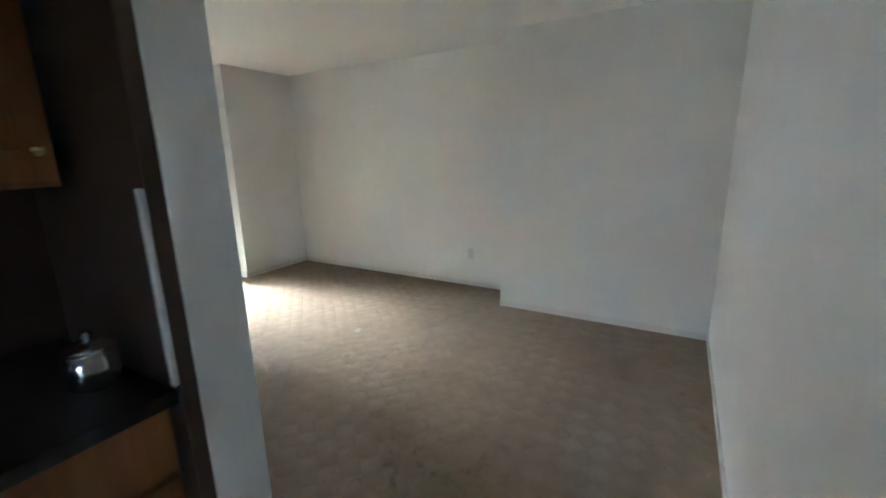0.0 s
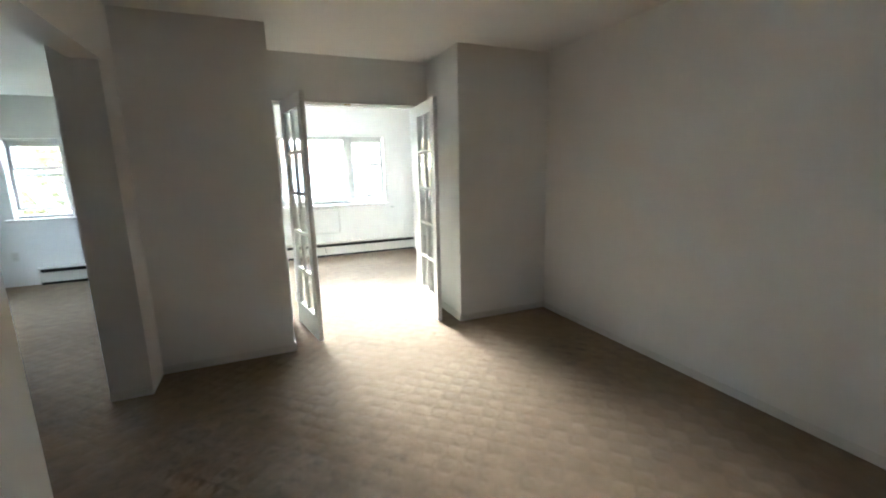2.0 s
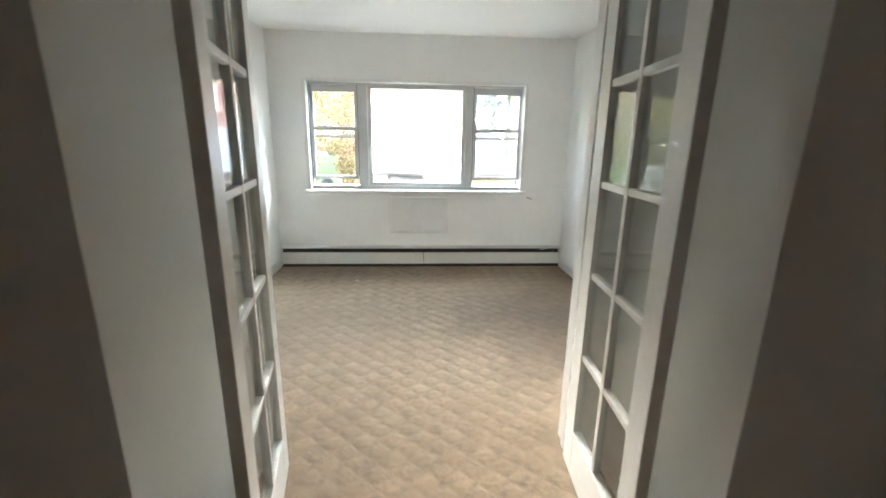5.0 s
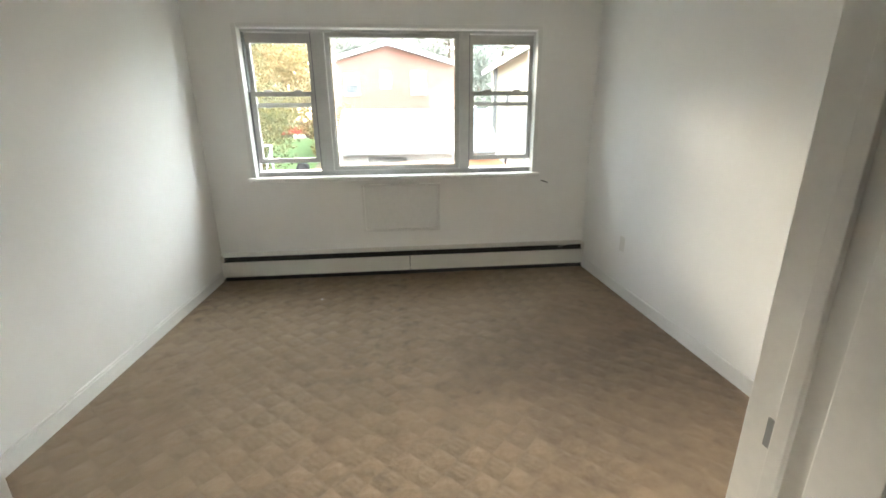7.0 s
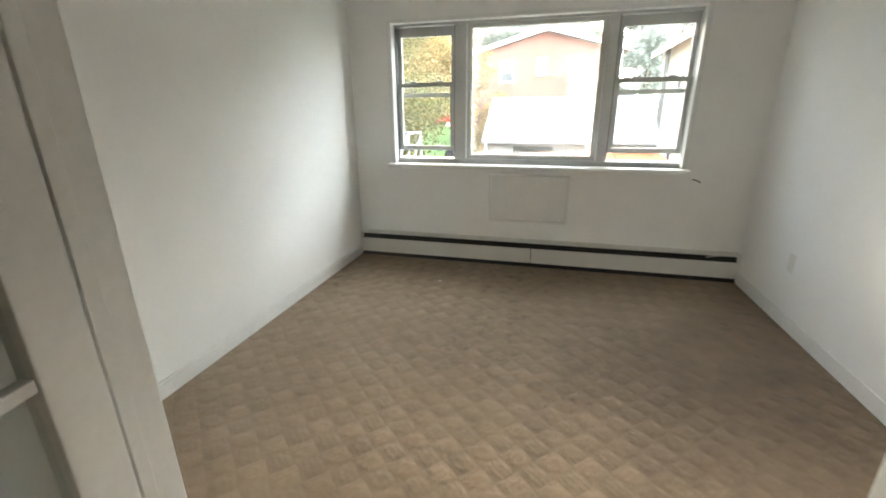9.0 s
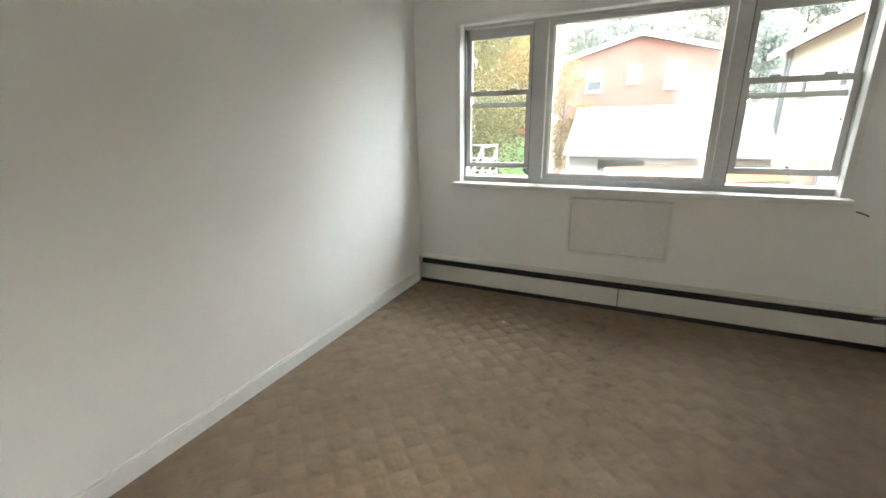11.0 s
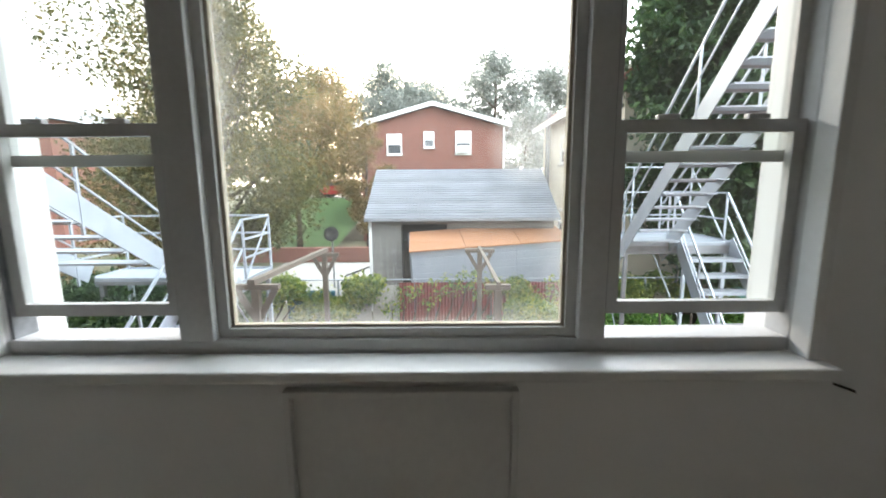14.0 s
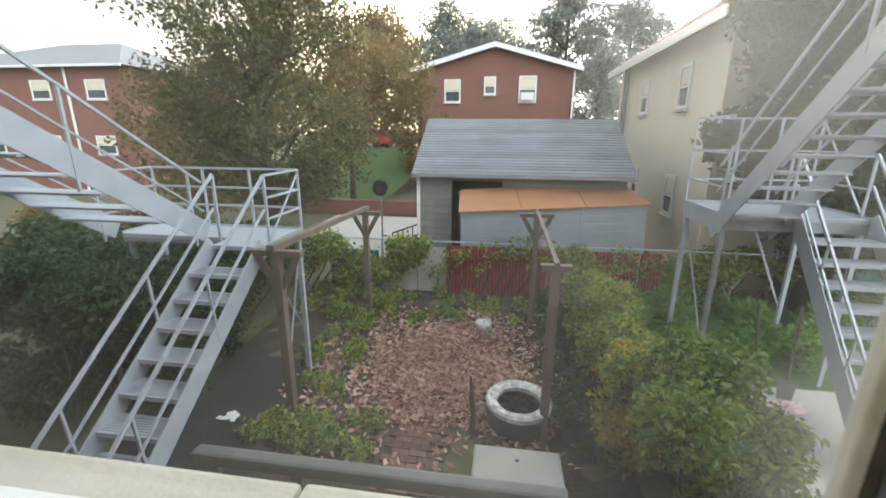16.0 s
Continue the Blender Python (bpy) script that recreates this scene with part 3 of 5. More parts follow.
def french_door(at, turn, knob_side):
    """A ten-light glazed leaf: two columns of five panes, hinge edge at the origin, leaf along +x."""
    w, h, t = 0.63, 2.015, 0.036
    d = thing("french_door", "white painted ten-pane glazed door leaf standing open", "door", at, turn, "pair of glazed doors")
    st, top, bot, mu = 0.098, 0.105, 0.215, 0.024
    part("stile", box(0, st, -t / 2, t / 2, 0.012, h, 0.003), TRIM, d)
    part("stile", box(w - st, w, -t / 2, t / 2, 0.012, h, 0.003), TRIM, d)
    part("top_rail", box(st, w - st, -t / 2 + 0.001, t / 2 - 0.001, h - top, h, 0.002), TRIM, d)
    part("bottom_rail", box(st, w - st, -t / 2 + 0.001, t / 2 - 0.001, 0.012, bot, 0.002), TRIM, d)
    mid = w / 2
    part("muntin", box(mid - mu / 2, mid + mu / 2, -t / 2 + 0.004, t / 2 - 0.004, bot, h - top, 0.004), TRIM, d)
    step = (h - top - bot) / 5
    for k in range(1, 5):
        z = bot + step * k
        part("glazing_bar", box(st, mid - mu / 2, -t / 2 + 0.005, t / 2 - 0.005, z - mu / 2, z + mu / 2, 0.004), TRIM, d)
        part("glazing_bar", box(mid + mu / 2, w - st, -t / 2 + 0.005, t / 2 - 0.005, z - mu / 2, z + mu / 2, 0.004), TRIM, d)
    for k in range(5):
        for x0, x1 in ((st, mid - mu / 2), (mid + mu / 2, w - st)):
            z0, z1 = bot + step * k + (mu / 2 if k else 0), bot + step * (k + 1) - (mu / 2 if k < 4 else 0)
            p = part("pane", box(x0, x1, -0.002, 0.002, z0, z1), DOORGLASS, d)
            p.visible_shadow = False
    for z in (0.25, 1.02, 1.78):
        part("hinge", tube([(0.0, -knob_side * (t / 2 + 0.006), z - 0.045), (0.0, -knob_side * (t / 2 + 0.006), z + 0.045)], 0.007, 8), TRIM, d, "painted-over butt hinge")
    return d


french_door((1.152, -3.078, 0), -79.5, 1)
french_door((D1 - 0.036, -3.075, 0), -94.5, -1)

# ---------- the wide window ----------
win = thing("window_1", "white three-part window, fixed middle pane between double-hung sashes", "window", kind="structure")
YF0, YF1 = 0.055, 0.15                              # depth of the frame
for a in ((W0 - 0.004, W0 + 0.032), (W1 - 0.032, W1 + 0.004)):
    part("reveal", box(*a, -0.012, YF0 + 0.01, WB, WT, 0.004), TRIM, win)
part("head_trim", box(W0 + 0.032, W1 - 0.032, -0.012, YF0 + 0.01, WT - 0.028, WT + 0.004, 0.004), TRIM, win)
P0, P1, P2, P3 = 1.105, 1.197, 2.255, 2.330        # posts beside the middle pane
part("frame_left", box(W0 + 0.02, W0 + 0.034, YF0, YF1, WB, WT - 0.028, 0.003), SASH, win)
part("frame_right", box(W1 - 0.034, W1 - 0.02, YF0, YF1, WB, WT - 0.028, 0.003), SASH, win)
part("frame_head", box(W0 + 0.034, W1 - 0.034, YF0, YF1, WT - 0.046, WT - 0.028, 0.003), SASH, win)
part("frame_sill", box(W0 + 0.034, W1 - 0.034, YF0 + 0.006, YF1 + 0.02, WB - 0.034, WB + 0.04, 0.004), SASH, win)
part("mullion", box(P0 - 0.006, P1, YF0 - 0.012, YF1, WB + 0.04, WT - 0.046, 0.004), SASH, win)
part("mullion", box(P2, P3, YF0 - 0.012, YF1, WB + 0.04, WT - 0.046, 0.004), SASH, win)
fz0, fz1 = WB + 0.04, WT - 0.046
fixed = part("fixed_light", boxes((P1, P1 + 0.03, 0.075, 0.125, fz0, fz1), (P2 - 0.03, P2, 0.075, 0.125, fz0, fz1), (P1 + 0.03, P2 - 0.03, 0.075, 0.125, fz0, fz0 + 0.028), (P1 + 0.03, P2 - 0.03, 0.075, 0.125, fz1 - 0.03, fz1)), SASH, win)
part("glazing_bead", boxes((P1 + 0.03, P1 + 0.04, 0.09, 0.112, fz0 + 0.028, fz1 - 0.03), (P2 - 0.04, P2 - 0.03, 0.09, 0.112, fz0 + 0.028, fz1 - 0.03), (P1 + 0.04, P2 - 0.04, 0.09, 0.112, fz0 + 0.028, fz0 + 0.036)), PUTTY, fixed, "worn yellowed glazing putty")
g = part("pane", box(P1 + 0.03, P2 - 0.03, 0.1, 0.104, fz0 + 0.028, fz1 - 0.03), DIRTYGLASS, fixed)
g.visible_shadow = False


def sash(parent, name, x0, x1, y, z0, z1, top, bottom, side):
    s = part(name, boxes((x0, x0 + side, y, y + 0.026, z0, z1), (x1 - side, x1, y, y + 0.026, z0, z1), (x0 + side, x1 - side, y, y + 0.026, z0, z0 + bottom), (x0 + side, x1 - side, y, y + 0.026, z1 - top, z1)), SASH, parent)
    p = part("pane", box(x0 + side, x1 - side, y + 0.011, y + 0.015, z0 + bottom, z1 - top), GLASS, s)
    p.visible_shadow = False
    return s


def hung_pair(parent, x0, x1, zb, zt):
    mid = zb + 0.537
    sash(parent, "upper_sash", x0, x1, 0.115, mid - 0.03, zt, 0.07, 0.032, 0.034)
    s = sash(parent, "lower_sash", x0 + 0.002, x1 - 0.002, 0.082, zb + 0.068, mid + 0.085, 0.034, 0.036, 0.036)
    for f in (0.28, 0.74):
        xc = x0 + (x1 - x0) * f
        part("sash_lock", box(xc - 0.03, xc + 0.03, 0.078, 0.1, mid + 0.085, mid + 0.099, 0.004), SASH, s, "small painted sash lock")
    part("track", boxes((x0 - 0.012, x0 + 0.001, 0.07, 0.145, zb, zt), (x1 - 0.001, x1 + 0.012, 0.07, 0.145, zb, zt)), STEELDARK, parent, "grey metal sash track")


hung_pair(win, W0 + 0.042, P0 - 0.016, fz0, fz1)
hung_pair(win, P3 + 0.010, W1 - 0.030, fz0, fz1)
structure("window_stool", box(W0 - 0.018, W1 + 0.016, -0.075, YF0 + 0.004, WB - 0.034, WB, 0.008), TRIM, "white painted window board, nosing worn", "window sill")
ledge = thing("outer_sill", "weathered cream cast-stone outer sill, cracked at the joint", "ledge", kind="structure")
part("stone", box(W0 - 0.25, 1.628, YF1 + 0.02, 0.395, 0.67, 0.770, 0.012), LEDGE, ledge)
part("stone", box(1.634, W1 + 0.25, YF1 + 0.02, 0.396, 0.67, 0.772, 0.012), LEDGE, ledge)
part("sill_nosing", box(W0 + 0.02, W1 - 0.02, YF1 + 0.015, YF1 + 0.05, 0.768, 0.83, 0.01), LEDGE, ledge, "raised inner lip of the sill")
hook = solid("wall_hook", tube([(2.965, -0.004, 0.79), (2.985, -0.02, 0.785), (3.005, -0.02, 0.778), (3.02, -0.012, 0.77)], 0.004, 6), BLACK, "small dark bent metal hook on the wall", "hook")

# ---------- under the window ----------
panel = thing("air_conditioner_cover", "white painted cover panel over a wall sleeve", "wall panel")
part("board", box(1.435, 2.055, -0.012, -0.001, 0.402, 0.768, 0.003), TRIM, panel)
for b in ((1.415, 1.435, 0.382, 0.788), (2.055, 2.075, 0.382, 0.788)):
    part("moulding", box(b[0], b[1], -0.036, -0.001, b[2], b[3], 0.004), TRIM, panel)
part("moulding", box(1.435, 2.055, -0.036, -0.001, 0.382, 0.402, 0.004), TRIM, panel)
part("moulding", box(1.435, 2.055, -0.036, -0.001, 0.768, 0.788, 0.004), TRIM, panel)


def heater(x0, x1):
    """A hot-water baseboard convector against the window wall."""
    h = thing("baseboard_heater", "off-white enamelled baseboard heater with dark air slots", "heater", (0, 0, 0))
    part("back_plate", box(x0, x1, -0.012, -0.002, 0.0, 0.235), HEATER, h)
    n = 2 if x1 - x0 > 2 else 1
    for k in range(n):
        a, b = x0 + (x1 - x0) * k / n + 0.004, x0 + (x1 - x0) * (k + 1) / n - 0.002
        part("front_panel", box(a, b, -0.064, -0.056, 0.034, 0.166, 0.003), HEATER, h)
    bm = prism([(-0.012, 0.236), (-0.012, 0.226), (-0.052, 0.209), (-0.054, 0.217)], x1 - x0, Matrix.Translation((x0, 0, 0)) @ Matrix(((0, 1, 0, 0), (1, 0, 0, 0), (0, 0, 1, 0), (0, 0, 0, 1))))
    part("top_cover", bm, HEATER, h)
    part("end_cap", box(x0 - 0.001, x0 + 0.012, -0.066, -0.002, 0.02, 0.228, 0.003), HEATER, h)
    part("end_cap", box(x1 - 0.012, x1 + 0.001, -0.066, -0.002, 0.02, 0.228, 0.003), HEATER, h)
    # black boxes stand in for the shade in the top slot and floor gap
    part("pipe_and_slot_shade", boxes((x0 + 0.013, x1 - 0.013, -0.05, -0.013, 0.06, 0.168), (x0 + 0.013, x1 - 0.013, -0.03, -0.013, 0.168, 0.212)), BLACK, h, "black boxes for the finned pipe and the slot's shade")
    part("floor_gap", boxes((x0 + 0.012, x1 - 0.012, -0.0635, -0.013, 0.0, 0.033)), BLACK, h, "black strip for the shade under the front panel")
    m = Matrix.Translation((x1 - 0.24, -0.058, 0.205)) @ Matrix.Rotation(radians(-12), 4, "Y")
    part("damper_edge", box(0, 0.2, -0.004, 0.004, -0.012, -0.008, 0, m), HEATER, h, "bent loose damper edge")
    return h


heater(0.216, 3.381)


def outlet(at, turn):
    o = thing("wall_outlet", "off-white plastic double socket on the wall", "outlet", at, turn)
    part("cover_plate", box(-0.036, 0.036, -0.006, 0, -0.058, 0.058, 0.003), PLASTIC, o)
    for z in (-0.021, 0.021):
        r = part("receptacle", box(-0.017, 0.017, -0.009, -0.005, z - 0.015, z + 0.015, 0.003), PLASTIC, o)
        part("slot", boxes((-0.008, -0.005, -0.0096, -0.0085, z - 0.006, z + 0.006), (0.005, 0.008, -0.0096, -0.0085, z - 0.006, z + 0.006)), BLACK, r)
    return o


outlet((3.3875, -0.69, 0.39), -90 + 180)
outlet((3.4645, -6.35, 0.36), 90)

# ---------- the side room ----------
bw = thing("window_2", "white double-hung window in the side room", "window", kind="structure")
for a in ((B0 - 0.004, B0 + 0.03), (B1 - 0.03, B1 + 0.004)):
    part("reveal", box(*a, -0.012, YF0 + 0.01, BB, BT, 0.004), TRIM, bw)
part("head_trim", box(B0 + 0.03, B1 - 0.03, -0.012, YF0 + 0.01, BT - 0.028, BT + 0.004, 0.004), TRIM, bw)
part("frame_sill", box(B0, B1, YF0 + 0.006, YF1 + 0.02, BB - 0.034, BB + 0.04, 0.004), SASH, bw)
part("frame_head", box(B0, B1, YF0, YF1, BT - 0.05, BT - 0.028, 0.003), SASH, bw)
hung_pair(bw, B0 + 0.045, B1 - 0.045, BB + 0.04, BT - 0.05)
structure("window_stool_2", box(B0 - 0.05, B1 + 0.05, -0.075, YF0 + 0.004, BB - 0.034, BB, 0.008), TRIM, "white painted window board", "window sill")
# unseen window, presumed from the bright side room and sized to light it
ww = thing("window_3", "white fixed window, unseen, added to light the side room", "window", kind="structure")
for y0, y1 in ((-1.9, -1.85), (-1.30, -1.25)):
    part("upright", box(-2.74, -2.67, y0, y1, 0.96, 1.89, 0.004), SASH, ww)
for z0, z1 in ((0.9, 0.96), (1.89, 1.95)):
    part("rail", box(-2.74, -2.67, -1.9, -1.25, z0, z1, 0.004), SASH, ww)
for z0, z1 in ((0.96, 1.40), (1.45, 1.89)):
    part("pane", box(-2.71, -2.706, -1.85, -1.30, z0, z1), GLASS, ww).visible_shadow = False
part("meeting_rail", box(-2.735, -2.675, -1.85, -1.30, 1.40, 1.45, 0.004), SASH, ww)
heater(-1.93, 0.055)
outlet((-2.15, -0.0005, 0.40), 0)
lamp = thing("ceiling_light", "round frosted glass flush ceiling light, unlit", "ceiling light", (-1.47, -1.79, H))
part("base", lathe([(0.15, -0.002), (0.155, -0.02), (0.14, -0.032)], 28), BRASS, lamp, "dull brass pan", True)
part("shade", lathe([(0.145, -0.03), (0.15, -0.045), (0.125, -0.08), (0.08, -0.105), (0.02, -0.118), (0.004, -0.12)], 28), FROST, lamp, "", True)
part("finial", lathe([(0.012, -0.119), (0.014, -0.128), (0.006, -0.14), (0.002, -0.142)], 12), BRASS, lamp, "", True)

# ---------- the kitchen corner ----------
up = thing("wall_cabinet", "orange-stained oak wall cabinet above the counter", "cabinet")
part("body", box(-0.86, -0.065, -6.93, -6.622, 1.385, 2.14, 0.003), CABINET, up)
for a, b in ((-0.85, -0.47), (-0.455, -0.075)):
    d = part("door", box(a, b, -6.952, -6.931, 1.395, 2.13, 0.005), CABINET, up)
    part("raised_panel", box(a + 0.06, b - 0.06, -6.96, -6.951, 1.47, 2.07, 0.006), CABINET, d)
    part("knob", lathe([(0.006, 0), (0.014, 0.012), (0.012, 0.02)], 10, (b - 0.03, -6.965, 1.46)), BRASS, d)
low = thing("base_cabinet", "orange-stained oak base cabinet", "cabinet")
part("body", box(-1.2, -0.05, -7.22, -6.625, 0.09, 0.868, 0.003), CABINET, low)
part("plinth", box(-1.2, -0.05, -7.16, -6.64, 0.0, 0.09), COUNTER, low)
for a, b in ((-1.19, -0.63), (-0.615, -0.06)):
    d = part("door", box(a, b, -7.242, -7.221, 0.12, 0.66, 0.005), CABINET, low)
    part("raised_panel", box(a + 0.07, b - 0.07, -7.25, -7.241, 0.19, 0.59, 0.006), CABINET, d)
    part("drawer_front", box(a, b, -7.242, -7.221, 0.68, 0.86, 0.005), CABINET, low)
solid("worktop", box(-1.22, -0.046, -7.27, -6.622, 0.868, 0.905, 0.006), COUNTER, "dark laminate kitchen worktop", "worktop")
cup = thing("steel_pot", "small shiny steel pot on the dark worktop", "pot", (-0.13, -7.07, 0.906))
part("bowl", lathe([(0.04, 0.0), (0.052, 0.01), (0.055, 0.05), (0.053, 0.1), (0.05, 0.1), (0.05, 0.05), (0.046, 0.012)], 24), POLISHED, cup, "", True)
part("lid", lathe([(0.056, 0.1), (0.05, 0.108), (0.025, 0.118), (0.009, 0.121), (0.012, 0.135), (0.008, 0.142)], 24), POLISHED, cup, "", True)
structure("kitchen_side_panel", box(-0.031, 0.009, -7.256, -6.62, 0, H, 0.003), KITCHENDARK, "dark brown panel on the kitchen side, unlit look in its colour", "wall panel")
structure("corner_trim", box(-0.044, -0.0315, -7.256, -7.235, 0.906, 1.385, 0.003), TRIM, "narrow pale metal edge strip above the worktop", "trim")

# ---------- litter on the carpet ----------


def scrap(at, s, turn, label, mat):
    bm = bmesh.new()
    rng = random.Random(int(s * 10000) + int(turn))
    grid = [[bm.verts.new(((i - 2) * s * 0.25, (j - 1.5) * s * 0.22, 0.003 + rng.uniform(0, s * 0.22))) for j in range(4)] for i in range(5)]
    for i in range(4):
        for j in range(3):
            bm.faces.new((grid[i][j], grid[i + 1][j], grid[i + 1][j + 1], grid[i][j + 1]))
    geo = bmesh.ops.extrude_face_region(bm, geom=bm.faces[:])
    for v in geo["geom"]:
        if isinstance(v, bmesh.types.BMVert):
            v.co.z -= 0.002
    o = solid("paper_scrap", bm, mat, label, "litter")
    o.matrix_basis = pose(*at, 0, 0, turn)


scrap((1.93, -6.04, 0.0), 0.07, 20, "small crumpled grey-brown scrap lying on the carpet", PAPER)
scrap((1.12, -0.56, 0.0), 0.018, 50, "tiny white crumb of plaster on the carpet", TRIM)

# ---------- outside: ground ----------
GZ = -2.1
rng = np.random.default_rng(7)


def sheet(name, x0, x1, y0, y1, z, mat, label, category, kind="structure", nx=1, ny=1, rough=0.0):
    bm = bmesh.new()
    r = random.Random(len(name))
    g = [[bm.verts.new((x0 + (x1 - x0) * i / nx, y0 + (y1 - y0) * j / ny, z + (r.uniform(-rough, rough) if 0 < i < nx and 0 < j < ny else 0))) for j in range(ny + 1)] for i in range(nx + 1)]
    for i in range(nx):
        for j in range(ny):
            bm.faces.new((g[i][j], g[i + 1][j], g[i + 1][j + 1], g[i][j + 1]))
    return solid(name, bm, mat, label, category, kind)


sheet("ground", -900, 900, -900, 900, GZ - 0.01, GROUND, "rough open ground reaching the horizon", "ground")
sheet("garden_bed", -2.3, 3.5, 3.0, 8.6, GZ, SOIL, "dark bare garden soil under fallen leaves", "soil", nx=24, ny=24, rough=0.02)
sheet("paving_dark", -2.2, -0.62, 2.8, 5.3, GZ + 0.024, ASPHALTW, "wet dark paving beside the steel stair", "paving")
sheet("paving_concrete", 3.9, 12, 0.4, 5.65, GZ + 0.012, CONCRETE, "pale worn concrete yard", "paving")
sheet("lawn_side", 4.2, 12, 5.65, 9.4, GZ + 0.01, LAWN, "overgrown grass plot behind the yard", "lawn")
sheet("driveway", -5.2, -0.35, 10.6, 17.0, GZ + 0.014, CONCRETE, "pale concrete driveway beside the garage", "driveway")
sheet("yard_front", -2.2, 3.9, 0.36, 3.02, GZ + 0.012, ASPHALTW, "dark concrete strip along the house", "paving")
bm = bmesh.new()
v = [bm.verts.new(p) for p in ((-14, 18.2, GZ), (-3.7, 18.2, GZ), (-3.7, 34, 0.2), (-14, 34, 0.2))]
bm.faces.new(v)
solid("lawn", bm, LAWN, "bright green lawn sloping up to a street", "lawn", "structure")
sheet("road", -60, 0, 34, 46, 0.2, ASPHALTW, "dark asphalt street at the top of the lawn", "road")
solid("low_wall", box(-9, -0.6, 17.2, 17.5, GZ, -1.45, 0.01), BRICKW, "low red brick garden wall at the driveway", "wall", "structure")
rail_bar = thing("sill_bar", "dark grey metal bar bracketed in front of the outer sill", "metal bar")
part("bar", box(1.31, 2.12, 0.49, 0.525, 0.675, 0.705, 0.008), BARGREY, rail_bar)
for x in (1.36, 1.55, 1.74, 1.93, 2.05):
    part("bracket_upright", box(x - 0.01, x + 0.01, 0.495, 0.515, 0.651, 0.676, 0.002), BARGREY, rail_bar)
    part("bracket", box(x - 0.012, x + 0.012, 0.3605, 0.492, 0.65, 0.665, 0.003), BARGREY, rail_bar)

# outer brick skin of the flat's own wall
structure("facade", boxes((-4.2, -2.17, 0.262, 0.36, GZ, 3.2), (-1.38, 0.44, 0.262, 0.36, GZ, 3.2), (-2.17, -1.38, 0.262, 0.36, GZ, 0.84), (-2.17, -1.38, 0.262, 0.36, 2.0, 3.2), (2.985, 9.0, 0.262, 0.36, GZ, 3.2), (0.44, 2.985, 0.262, 0.36, GZ, 0.67), (0.44, 2.985, 0.262, 0.36, 2.1, 3.2)), BRICKW, "red brick outer wall of the building")
for x0, x1 in ((0.495, 0.533), (2.92, 2.96)):
    structure("storm_track", box(x0, x1, 0.17, 0.30, 0.772, 2.09, 0.004), TRIM, "white metal storm window track", "window frame")

# ---------- steel stairs ----------


def stair(at, lower, upper, y0, y1, steep, lift, inset, edge, rails, label):
    """A two-flight steel stair: both flights run towards the building from an outer landing.
    lower, upper: x ranges; y0, y1: near and far edge of the landing, whose top is at z = 0 here;
    steep: slopes of the lower and upper flight in degrees; lift: height of the upper stringers over the treads; inset: how far the landing stands back under the upper flight; edge: depth of the landing's channel; rails: their heights."""
    s = thing("fire_stair", label, "stairs", at, 0, "steel stairs behind the houses")
    xa, xb = min(lower[0], upper[0]), max(lower[1], upper[1])
    ux0, ux1 = (xa, lower[0] - 0.001) if upper[0] < lower[0] else (lower[1] + 0.001, xb)
    part("landing_plate", box(lower[0], lower[1], y0, y1, -0.05, 0.0, 0.004), STEEL, s, "chequered steel landing plate")
    part("landing_plate", box(ux0, ux1, y0 + inset, y1, -0.05, 0.0, 0.004), STEEL, s, "chequered steel landing plate")
    part("landing_edge", box(xa, xb, y1, y1 + 0.012, -edge, 0.03, 0.002), STEEL, s)
    for x in (xa - 0.012, xb):
        part("landing_edge", box(x, x + 0.012, y0 + (inset if x < xa else 0), y1, -edge, 0.03, 0.002), STEEL, s)
    # the landing beam and the near left leg take the darker steel
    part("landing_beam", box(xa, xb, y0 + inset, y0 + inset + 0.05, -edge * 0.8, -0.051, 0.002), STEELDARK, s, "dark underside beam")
    base = GZ - at[2]
    for x in (xa + 0.04, xb - 0.04):
        for y in (y0 + inset + 0.06, y1 - 0.05):
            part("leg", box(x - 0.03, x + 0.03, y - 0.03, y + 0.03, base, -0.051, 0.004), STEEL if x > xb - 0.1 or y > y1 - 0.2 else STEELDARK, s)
        part("cross_brace", bar((x, y0 + inset + 0.05, base + 0.5), (x, y1 - 0.05, -0.25), 0.03, 0.012), STEEL, s)
    part("cross_brace", bar((xb - 0.04, y1 - 0.05, base + 0.7), (xb - 0.75, y1 - 0.05, -0.2), 0.03, 0.012), STEEL, s)
    slope = math.tan(radians(steep[0]))
    run = -base / slope
    n = 11
    for x in lower:
        part("stringer", bar((x, y0 + 0.02, 0.02), (x, y0 - run, base + 0.06), 0.22, 0.012), STEEL, s)
    for k in range(1, n):
        y, z = y0 - run * k / n, base * k / n
        t = part("tread", boxes((lower[0] + 0.007, lower[1] - 0.007, y - 0.18, y + 0.08, z - 0.016, z), (lower[0] + 0.007, lower[1] - 0.007, y - 0.18, y - 0.172, z - 0.045, z - 0.016)), STEEL, s)
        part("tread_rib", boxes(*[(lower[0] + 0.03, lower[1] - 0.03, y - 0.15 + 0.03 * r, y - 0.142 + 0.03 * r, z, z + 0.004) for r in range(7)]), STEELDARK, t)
    for x in lower:
        top = (y0 + 0.17, 0.81)
        part("handrail", bar((x, *top), (x, y0 - run * 0.97, base * 0.97 + 0.68), 0.028), STEEL, s)
        part("mid_rail", bar((x, y0 + 0.12, 0.42), (x, y0 - run * 0.97, base * 0.97 + 0.33), 0.022), STEEL, s)
        part("baluster", bar((x, y0 + 0.17, -0.05), (x, *top), 0.028), STEEL, s)
        for f in (0.33, 0.68):
            y, z = y0 - run * f, base * f
